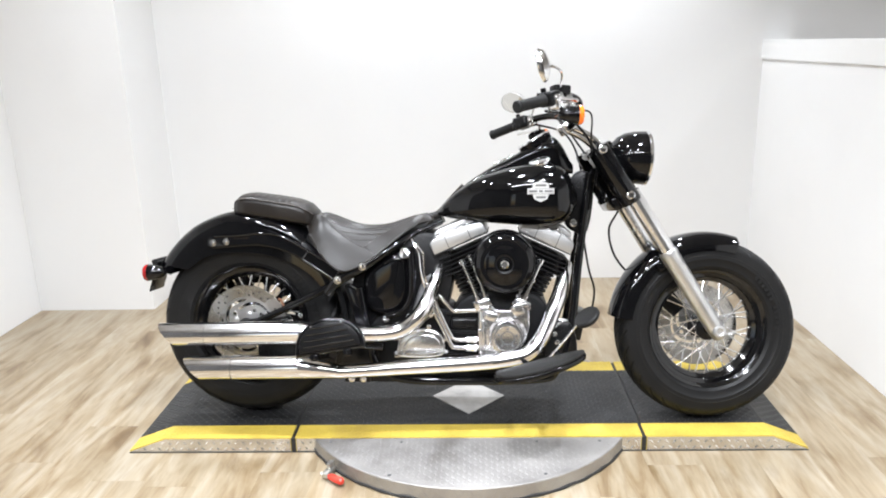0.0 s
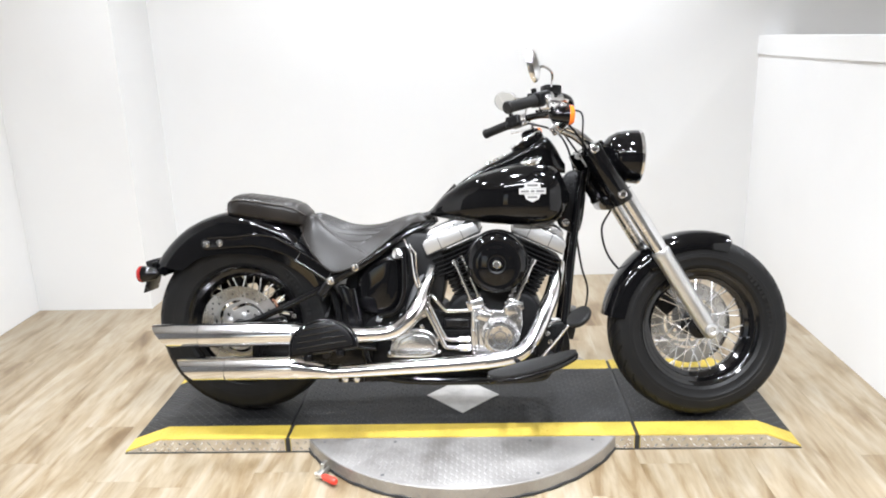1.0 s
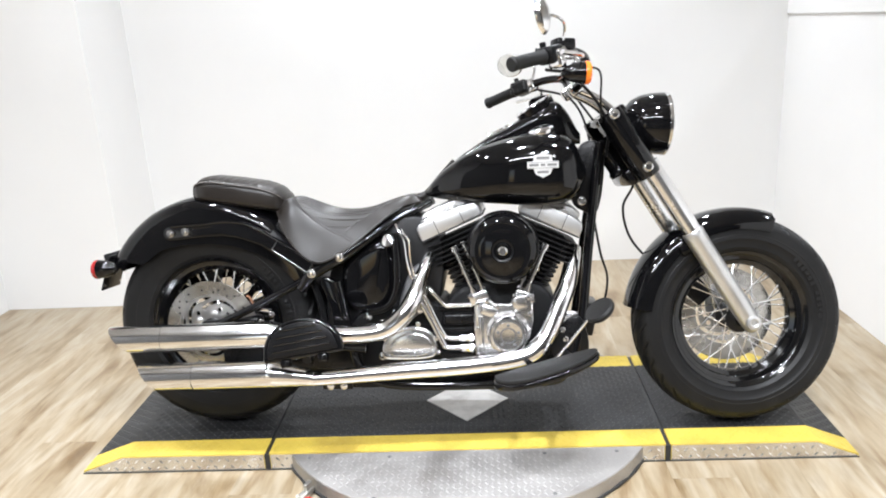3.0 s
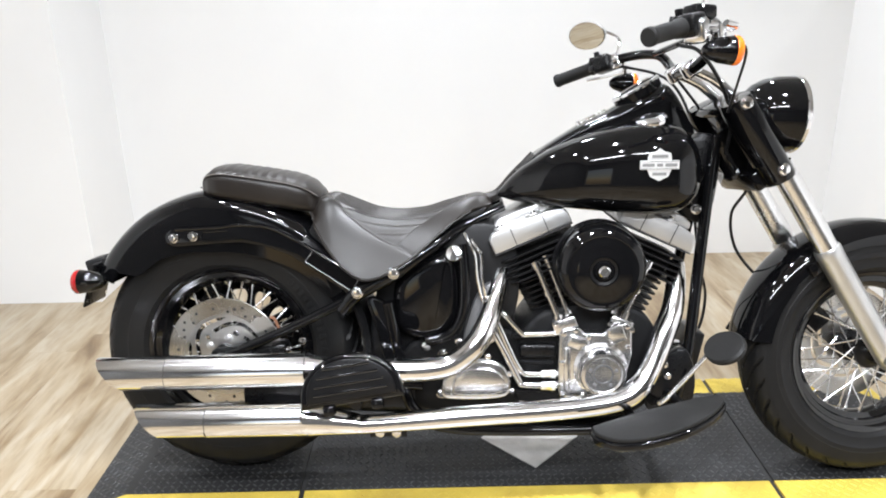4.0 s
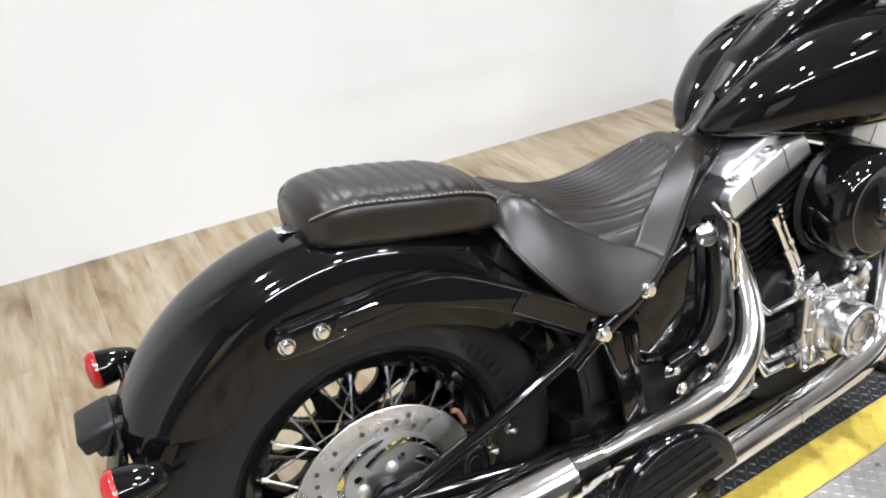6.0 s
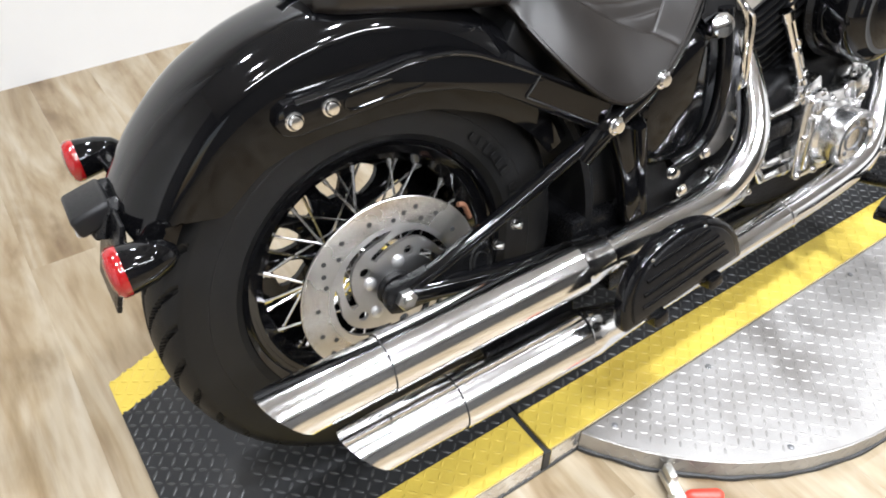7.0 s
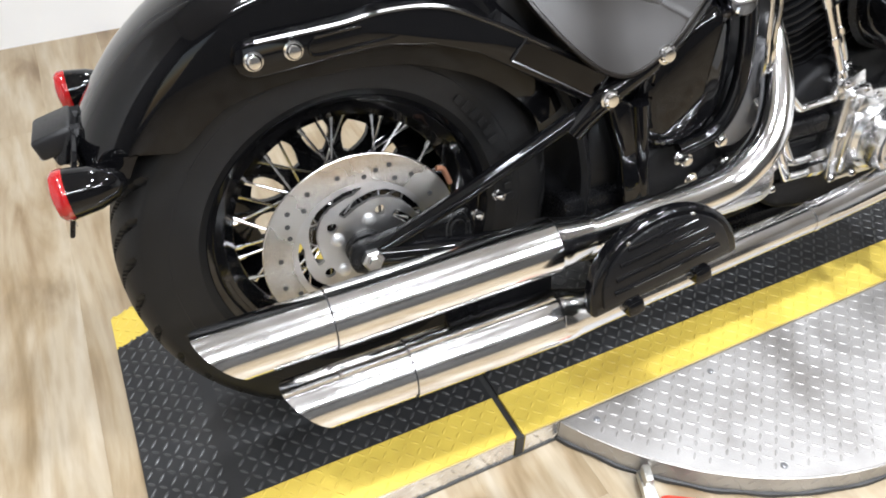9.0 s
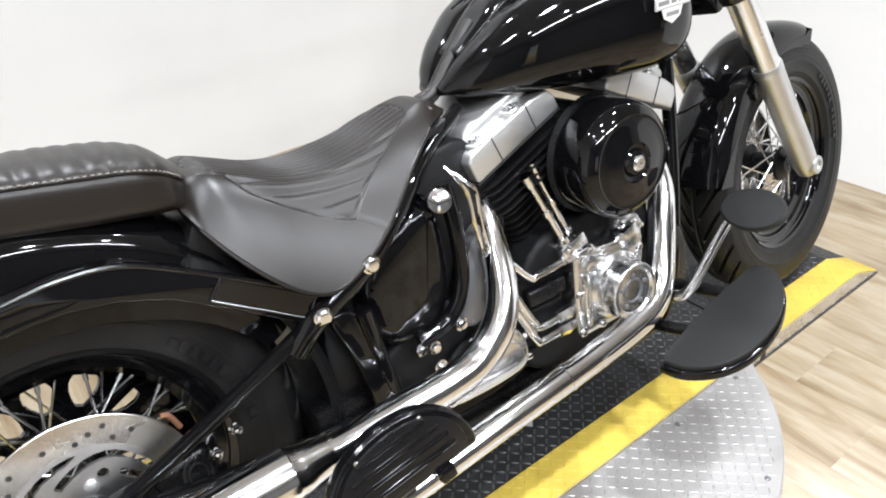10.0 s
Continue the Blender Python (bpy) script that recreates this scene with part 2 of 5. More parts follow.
def lathe(bm, prof, m=Matrix(), seg=32, squash=1.0):
    """Turns (radius, height) pairs about the local z axis of m."""
    rows = []
    for r, h in prof:
        if r < 1e-6:
            rows.append([bm.verts.new(m @ V(0, 0, h))])
        else:
            rows.append([bm.verts.new(m @ V(r * math.cos(a), r * math.sin(a) * squash, h)) for a in (2 * math.pi * k / seg for k in range(seg))])
    for a, b in zip(rows, rows[1:]):
        for i in range(seg):
            j = (i + 1) % seg
            if len(a) == 1 and len(b) == 1:
                break
            if len(a) == 1:
                bm.faces.new((a[0], b[j], b[i]))
            elif len(b) == 1:
                bm.faces.new((a[i], a[j], b[0]))
            else:
                bm.faces.new((a[i], a[j], b[j], b[i]))
    return bm


def prism(bm, outline, y0, y1, bevel=0.0, seg=2, m=Matrix()):
    """A plate with a side outline of (x, z) pairs, between two y."""
    made = [bm.verts.new(m @ V(x, y0, z)) for x, z in outline]
    face = bm.faces.new(made)
    ext = bmesh.ops.extrude_face_region(bm, geom=[face])["geom"]
    top = [v for v in ext if isinstance(v, bmesh.types.BMVert)]
    shift = (m.to_3x3() @ V(0, y1 - y0, 0))
    bmesh.ops.translate(bm, verts=top, vec=shift)
    if bevel:
        bmesh.ops.recalc_face_normals(bm, faces=bm.faces)
        rim = [e for v in top for e in v.link_edges] + [e for v in made for e in v.link_edges]
        bmesh.ops.bevel(bm, geom=list(set(rim)), offset=bevel, segments=seg, profile=0.5, affect="EDGES")
    return bm


def axis(p, d, up=(0, 0, 1)):
    """A pose at p whose z axis points along d."""
    return Matrix.Translation(p) @ Vector(d).to_track_quat("Z", "Y").to_matrix().to_4x4()


def bolt(bm, p, d, r=0.011, h=0.008):
    lathe(bm, [(0, 0), (r * 1.25, 0), (r * 1.25, h * 0.3), (r, h * 0.35), (r, h * 0.8), (r * 0.75, h * 1.1), (0, h * 1.2)], axis(p, d), 14)


BOLT_MESHES = {}


def bolts(name, pts, d, mat, parent, r=0.011, h=0.008, label="", m=Matrix(), shape=bolt):
    """One bolt head a point, all on one mesh."""
    key = (name, r, h, mat.name)
    for p in pts:
        at = m @ axis(p, d)
        if key not in BOLT_MESHES:
            bm = BM()
            shape(bm, (0, 0, 0), (0, 0, 1), r, h)
            BOLT_MESHES[key] = part(name, bm, mat, parent, label, at).data
        else:
            link(name, BOLT_MESHES[key], parent, label, at)


def dot(bm, p, d, r, h):
    lathe(bm, [(0, 0), (r, 0), (r, h), (0, h)], axis(p, d), 10)


def polar_plate(bm, keep, r0, r1, nr, na, y0, y1):
    """A flat plate about the y axis whose openings are the cells that keep() refuses."""
    on = [[keep(2 * math.pi * (j + 0.5) / na, r0 + (r1 - r0) * (i + 0.5) / nr) for j in range(na)] for i in range(nr)]
    verts = {}

    def v(i, j, y):
        key = (i, j % na, y)
        if key not in verts:
            a, r = 2 * math.pi * (j % na) / na, r0 + (r1 - r0) * i / nr
            verts[key] = bm.verts.new((r * math.cos(a), y, r * math.sin(a)))
        return verts[key]
    for i in range(nr):
        for j in range(na):
            if not on[i][j]:
                continue
            for y in (y0, y1):
                bm.faces.new((v(i, j, y), v(i + 1, j, y), v(i + 1, j + 1, y), v(i, j + 1, y)))
            for near, a, b in (((i - 1, j), (i, j), (i, j + 1)), ((i + 1, j), (i + 1, j), (i + 1, j + 1)), ((i, j - 1), (i, j), (i + 1, j)), ((i, j + 1), (i, j + 1), (i + 1, j + 1))):
                ni, nj = near[0], near[1] % na
                if ni < 0 or ni >= nr or not on[ni][nj]:
                    bm.faces.new((v(*a, y0), v(*b, y0), v(*b, y1), v(*a, y1)))
    return bm


def smooth_outline(pts, per=4):
    n = len(pts)
    out = []
    for i in range(n):
        a, b, c, d = (Vector((*pts[(i + k) % n], 0)) for k in (-1, 0, 1, 2))
        for k in range(per):
            t = k / per
            p = 0.5 * (2 * b + (c - a) * t + (2 * a - 5 * b + 4 * c - d) * t * t + (3 * b - a - 3 * c + d) * t ** 3)
            out.append((p.x, p.y))
    return out


def interp(x, table):
    for (x0, y0), (x1, y1) in zip(table, table[1:]):
        if x <= x1:
            return y0 + (y1 - y0) * max(0, (x - x0)) / (x1 - x0)
    return table[-1][1]


# ---- the room ----
LEFT, RIGHT, BACK, FRONT = -2.37, 1.575, 1.66, -4.6
BEYOND = 3.6


def slab(name, x0, x1, y0, y1, z0, z1, mat, kind="structure"):
    ob = part(name, rbox(BM(), (x1 - x0, y1 - y0, z1 - z0), pose((x0 + x1) / 2, (y0 + y1) / 2, (z0 + z1) / 2)), mat, kind=kind)
    return ob


floor = slab("floor", LEFT - 0.2, BEYOND + 0.2, FRONT - 0.2, BACK + 0.2, -0.12, -0.006, FAR)
tagged(floor, "light oak plank vinyl floor", "floor")
tagged(slab("ceiling", LEFT - 0.2, BEYOND + 0.2, FRONT - 0.2, BACK + 0.2, CEILING, CEILING + 0.12, CEIL), "plain light grey ceiling with lights", "ceiling")
tagged(slab("wall_left", LEFT - 0.12, LEFT, -1.5, BACK, -0.006, CEILING, WALL), "smooth white painted wall", "wall")
# Out of view; added dark to tone down what the gloss parts reflect.
tagged(slab("wall_unseen", LEFT - 0.12, LEFT, FRONT, -1.5, -0.006, CEILING, SHADE), "unseen dark grey wall, added for dark reflections", "wall")
tagged(slab("wall_back", LEFT, BEYOND, BACK, BACK + 0.12, -0.006, CEILING, WALL), "smooth white painted wall", "wall")
tagged(slab("wall_column", LEFT, -1.74, 1.205, BACK, -0.006, CEILING, WALL), "white boxed-out column in the corner", "wall")
tagged(slab("wall_right", RIGHT, RIGHT + 0.12, -1.6, BACK, -0.006, 1.232, WALL), "white half-height partition wall", "wall")
tagged(slab("trim", RIGHT - 0.008, RIGHT + 0.13, -1.61, BACK, 1.232, 1.33, WALL), "white cap on the partition wall", "trim")
tagged(slab("wall_beyond", BEYOND, BEYOND + 0.12, FRONT, BACK, -0.006, CEILING, WALL), "white wall beyond the partition", "wall")


def front_wall():
    """Unseen wall behind, added for dark reflections, with one wide window."""
    bm = BM()
    wx0, wx1, wz0, wz1 = -2.25, -1.45, 0.25, 1.9
    for x0, x1, z0, z1 in ((LEFT, wx0, -0.006, CEILING), (wx1, BEYOND, -0.006, CEILING), (wx0, wx1, -0.006, wz0), (wx0, wx1, wz1, CEILING)):
        rbox(bm, (x1 - x0, 0.12, z1 - z0), pose((x0 + x1) / 2, FRONT - 0.06, (z0 + z1) / 2))
    tagged(part("wall_front", bm, SHADE, kind="structure"), "unseen grey wall with one tall window, added for reflections", "wall")
    win = tagged(new("window_1"), "tall white-framed window in the wall", "window", kind="structure")
    for x0, x1, z0, z1 in ((wx0, wx1, wz0, wz0 + 0.05), (wx0, wx1, wz1 - 0.05, wz1), (wx0, wx0 + 0.05, wz0 + 0.05, wz1 - 0.05), (wx1 - 0.05, wx1, wz0 + 0.05, wz1 - 0.05)):
        part("window_frame", rbox(BM(), (x1 - x0, 0.06, z1 - z0), pose((x0 + x1) / 2, FRONT - 0.06, (z0 + z1) / 2), 0.004), WALL, win)
    return win


front_wall()


def planks():
    """Vinyl planks laid towards the back wall, cut to length at either end."""
    w, length = 0.183, 1.22
    whole = None
    x, rng = LEFT + w / 2, random.Random(4)
    while x < BEYOND + w / 2:
        wide = min(w, BEYOND - x + w / 2)
        y = FRONT - rng.random() * length
        while y < BACK:
            y0, y1 = max(y, FRONT), min(y + length, BACK)
            turn = 180 * (rng.random() < 0.5)
            if y1 - y0 > length - 0.001 and wide > w - 0.001:
                if whole is None:
                    whole = part("plank", rbox(BM(), (w - 0.0001, length - 0.0001, 0.006), pose(0, 0, -0.003), 0.00012, 1), PLANK, floor, m=pose(x, y + length / 2, 0))
                else:
                    link("plank", whole.data, floor, m=pose(x, y + length / 2, 0, 0, 0, turn))
            elif y1 - y0 > 0.02 and wide > 0.02:
                part("plank", rbox(BM(), (wide - 0.0001, y1 - y0 - 0.0001, 0.006), pose(0, 0, -0.003), 0.00012, 1), PLANK, floor, m=pose(x - w / 2 + wide / 2, (y0 + y1) / 2, 0))
            y += length
        x += w


# ---- ceiling lights ----
def ceiling_lights():
    base = tagged(new("ceiling_light"), "round recessed downlight, switched on", "light", "ceiling downlights")
    part("trim_ring", lathe(BM(), [(0.067, 0.0), (0.085, 0.0), (0.088, 0.006), (0.07, 0.012), (0.067, 0.012), (0.067, 0.0)], pose(0, 0, -0.014), 28), WALL, base)
    part("diffuser", lathe(BM(), [(0, 0), (0.066, 0), (0.066, 0.008), (0, 0.008)], pose(0, 0, -0.012), 24), DIFFUSER, base)
    # The fitting beyond the partition belongs to the added lamp.
    spots = [pose(x, y, CEILING) for x, y, power in DOWNLIGHTS]
    base.matrix_world = spots[0]
    for m in spots[1:]:
        copy_thing(base, m)
    strip = tagged(new("ceiling_light"), "long white strip light, switched on", "light", "ceiling strip lights")
    part("housing", rbox(BM(), (1.28, 0.13, 0.05), pose(0, 0, -0.025), 0.006), WALL, strip)
    part("diffuser", rbox(BM(), (1.22, 0.1, 0.018), pose(0, 0, -0.06), 0.006), DIFFUSER, strip)
    spots = [pose(x, y, CEILING) for x, y in STRIPS]
    strip.matrix_world = spots[0]
    for m in spots[1:]:
        copy_thing(strip, m)


ceiling_lights()

# ---- the turntable platform ----
PZ = 0.055
PY0, PY1 = -0.272, 0.338
PXL, PXR = -1.22, 1.118
KL, KR = -1.09, 0.997
SL, SR = -0.638, 0.566
DX, DY, DR = -0.035, 0.025, 0.605


def top_z(x):
    if x < KL:
        return 0.008 + (PZ - 0.008) * (x - PXL) / (KL - PXL)
    if x > KR:
        return 0.008 + (PZ - 0.008) * (PXR - x) / (PXR - KR)
    return PZ


def lug(bm, x, y, z, turn, length=0.0182, width=0.005, h=0.0012, slope=0.0):
    c, s = math.cos(turn), math.sin(turn)
    pts = []
    for u, v, hh in ((-1, 0, 0), (-0.4, -1, 0), (0.4, -1, 0), (1, 0, 0), (0.4, 1, 0), (-0.4, 1, 0), (-0.5, 0, 1), (0.5, 0, 1)):
        a, b = u * length / 2, v * width / 2
        dx = a * c - b * s
        pts.append(bm.verts.new((x + dx, y + a * s + b * c, z + dx * slope + hh * h)))
    p = pts
    for f in ((0, 1, 6), (1, 2, 7, 6), (2, 3, 7), (3, 4, 7), (4, 5, 6, 7), (5, 0, 6)):
        bm.faces.new([p[i] for i in f])


def lugs(name, keep, box, parent, mat, pitch=0.0178):
    bm = BM()
    x0, x1, y0, y1 = box
    j = 0
    y = y0 + pitch * 0.5
    while y < y1:
        i = 0
        x = x0 + pitch * 0.5
        while x < x1:
            if keep(x, y):
                slope = (top_z(x + 0.004) - top_z(x - 0.004)) / 0.008 if parent is platform else 0.0
                lug(bm, x, y, top_z(x) if parent is platform else PZ - 0.002, radians(45 if (i + j) % 2 else -45), 0.0182 if parent is platform else 0.0165, h=0.0014 if parent is platform else 0.0011, slope=slope)
            i += 1
            x += pitch
        j += 1
        y += pitch
    part(name, bm, mat, parent, kind="stuff", angle=20)


platform = tagged(new("motorcycle_lift_platform"), "low black tread-plate ramp platform with yellow edge stripes", "platform")


def ramp_section(name, x0, x1, y0, y1, mat, lift=0.0, low=0.0):
    """A stretch of deck that follows the ramp's slope."""
    xs = [x0] + [k for k in (KL, KR) if x0 < k < x1] + [x1]
    outline = [(x, top_z(x) + lift) for x in xs] + [(x, low + 0.0) for x in xs[::-1]]
    return part(name, prism(BM(), outline, y0, y1), mat, platform, angle=20)


STRIPE = 0.086
for x0, x1 in ((PXL, SL - 0.0065), (SL + 0.0065, SR - 0.0065), (SR + 0.0065, PXR)):
    ramp_section("deck", x0, x1, PY0 + STRIPE, PY1 - STRIPE, MAT)
    for y0, y1 in ((PY0, PY0 + STRIPE), (PY1 - STRIPE, PY1)):
        tagged(ramp_section("edge_stripe", x0, x1, y0, y1, YELLOW), "yellow painted edge stripe")
    ramp_section("side_plate", x0 + 0.004, x1 - 0.004, PY0 - 0.003, PY0, SIDE, -0.004)
# Thin black line along the foot of the platform's near side.
part("edge_strip", rbox(BM(), (PXR - PXL, 0.003, 0.003), pose((PXL + PXR) / 2, PY0 - 0.0046, 0.0016)), EDGE, platform)
for sx in (SL, SR):
    part("seam", rbox(BM(), (0.0125, PY1 - PY0 - 0.004, 0.046), pose(sx, (PY0 + PY1) / 2, 0.0265)), EDGE, platform)
    part("seam", rbox(BM(), (0.015, 0.006, 0.052), pose(sx, PY0 - 0.001, 0.027)), EDGE, platform)
part("diamond_plate", prism(BM(), [(-0.168, 0.03), (-0.035, 0.175), (0.106, 0.03), (-0.03, -0.112)], PZ, PZ + 0.003, m=Matrix(((1, 0, 0, 0), (0, 0, 1, 0), (0, 1, 0, 0), (0, 0, 0, 1)))), COVER, platform, "bare metal diamond-shaped cover plate")


def in_diamond(x, y):
    return abs(x + 0.032) / 0.145 + abs(y - 0.031) / 0.152 < 1


def on_deck(x, y):
    return all(abs(x - s) > 0.014 for s in (SL, SR)) and all(abs(x - s) > 0.005 for s in (KL, KR)) and not in_diamond(x, y)


lugs("tread_pattern", lambda x, y: on_deck(x, y), (PXL, PXR, PY0 + STRIPE, PY1 - STRIPE), platform, LUG)
lugs("tread_pattern", lambda x, y: on_deck(x, y), (PXL, PXR, PY0, PY0 + STRIPE - 0.004), platform, YELLOW)
lugs("tread_pattern", lambda x, y: on_deck(x, y), (PXL, PXR, PY1 - STRIPE + 0.004, PY1), platform, YELLOW)


def side_lugs():
    """The same tread pattern on the platform's upright side."""
    bm = BM()
    for row, z in enumerate((0.013, 0.035)):
        x = PXL + 0.03 + 0.013 * row
        k = 0
        while x < PXR - 0.03:
            if top_z(x) > z + 0.014 and all(abs(x - s) > 0.016 for s in (SL, SR)) and not abs(x - DX) < 0.5:
                lug(bm, x, -z, -PY0 + 0.003, radians(45 if (k + row) % 2 else -45), 0.02, 0.0055, 0.0014)
            k += 1
            x += 0.026
    for v in bm.verts:
        v.co = V(v.co.x, -v.co.z, -v.co.y)
    part("tread_pattern", bm, SIDE, platform, kind="stuff", angle=20)


side_lugs()
turntable = tagged(new("turntable"), "round bare-metal tread-plate turntable under the platform", "turntable")


def turntable_parts():
    """Two half discs, one on either side of the platform."""
    for sign, edge in ((-1, PY0 - 0.004), (1, PY1 + 0.004)):
        a0 = math.asin(max(-1, min(1, (edge - DY) / DR)))
        angs = [a0 + (sign * math.pi / 2 - a0) * k / 30 for k in range(31)]
        arc = [(DX + DR * math.cos(a), DY + DR * math.sin(a)) for a in angs]
        arc = arc + [(2 * DX - x, y) for x, y in arc[-2::-1]]
        flip = Matrix(((1, 0, 0, 0), (0, 0, 1, 0), (0, 1, 0, 0), (0, 0, 0, 1)))
        part("disc", prism(BM(), arc, 0.0, PZ - 0.002, 0.0015, 1, m=flip), TREAD, turntable, angle=20)
        outer = [V(DX + (x - DX) * 1.0025, DY + (y - DY) * 1.0025, 0) for x, y in arc]
        band = [[p + V(0, 0, 0.004), p + V(0, 0, PZ - 0.005), V(DX + (p.x - DX) * 0.996, DY + (p.y - DY) * 0.996, PZ - 0.0045), V(DX + (p.x - DX) * 0.996, DY + (p.y - DY) * 0.996, 0.004)] for p in outer]
        part("rim_band", bridge(BM(), band), TREAD_EDGE, turntable, "polished metal rim band", angle=20)
        rim = [V(x, y, 0.005) for x, y in arc]
        part("edge_strip", tube(BM(), [p + V(0, 0, 0.0016 * math.sin(7.3 * i) + 0.001 * math.sin(17.1 * i)) for i, p in enumerate(rim)], [0.0065 + 0.001 * math.sin(11.0 * i) for i in range(len(rim))], 6, 2), EDGE, turntable)


turntable_parts()


def rim_lugs():
    """Tread pattern round the turntable's upright edge."""
    bm = BM()
    for row, z in enumerate((0.02, 0.038)):
        for k in range(47):
            a = radians(-145 + 110 * (k + 0.5 * row) / 46)
            y = DY + DR * math.sin(a)
            if y < PY0 - 0.03:
                before = len(bm.verts)
                lug(bm, 0, 0, 0, radians(45 if (k + row) % 2 else -45), 0.018, 0.005, 0.0012)
                m = axis((DX + DR * 1.0027 * math.cos(a), DY + DR * 1.0027 * math.sin(a), z), (math.cos(a), math.sin(a), 0))
                bm.verts.ensure_lookup_table()
                for v in bm.verts[before:]:
                    v.co = m @ v.co
    part("tread_pattern", bm, TREAD_EDGE, turntable, kind="stuff", angle=20)


rim_lugs()
lugs("tread_pattern", lambda x, y: (x - DX) ** 2 + (y - DY) ** 2 < (DR - 0.016) ** 2 and y < PY0 - 0.012, (DX - DR, DX + DR, DY - DR, PY0), turntable, TREAD)
bolts("screw", [(bx, by, PZ - 0.002) for bx, by in ((-0.259, -0.303), (-0.503, -0.3), (-0.28, -0.505), (0.2, -0.303), (0.41, -0.3), (0.21, -0.5))], (0, 0, 1), CASTING, turntable, 0.005, 0.002)


def clamp():
    c = tagged(new("toggle_clamp"), "zinc toggle clamp with red handle beside the turntable", "clamp")
    part("bracket", rbox(BM(), (0.022, 0.06, 0.016), pose(-0.487, -0.43, 0.02, 0, 0, -20), 0.003), ZINC, c)
    part("bracket", rbox(BM(), (0.014, 0.03, 0.034), pose(-0.483, -0.417, 0.03, 0, 0, -20), 0.003), ZINC, c)
    part("lever", tube(BM(), [(-0.5, -0.452, 0.018), (-0.485, -0.458, 0.019), (-0.47, -0.466, 0.02)], 0.005, 8), ZINC, c)
    part("handle", tube(BM(), [(-0.478, -0.46, 0.019), (-0.474, -0.463, 0.02), (-0.44, -0.487, 0.021), (-0.432, -0.493, 0.021)], [0.007, 0.011, 0.0125, 0.008], 12), REDGRIP, c, "red rubber grip")
    part("spindle", tube(BM(), [(-0.5, -0.44, 0.012), (-0.505, -0.455, 0.03)], 0.005, 8), ZINC, c)


clamp()

# ---- the motorcycle: x forward from the rear axle, y to its left, z up from the deck ----
bike = tagged(new("motorcycle"), "black cruiser motorcycle with chrome exhausts, leaning on the platform", "motorcycle")
bike.matrix_world = pose(-0.8175, -0.05, PZ + 0.001, -9, 0, -2.45)
STEM, RAKE = V(1.18, 0, 0.95), radians(31.7)
STEER = Matrix.Translation(STEM) @ Matrix.Rotation(radians(7.5), 4, V(-math.sin(RAKE), 0, math.cos(RAKE))) @ Matrix.Translation(-STEM)


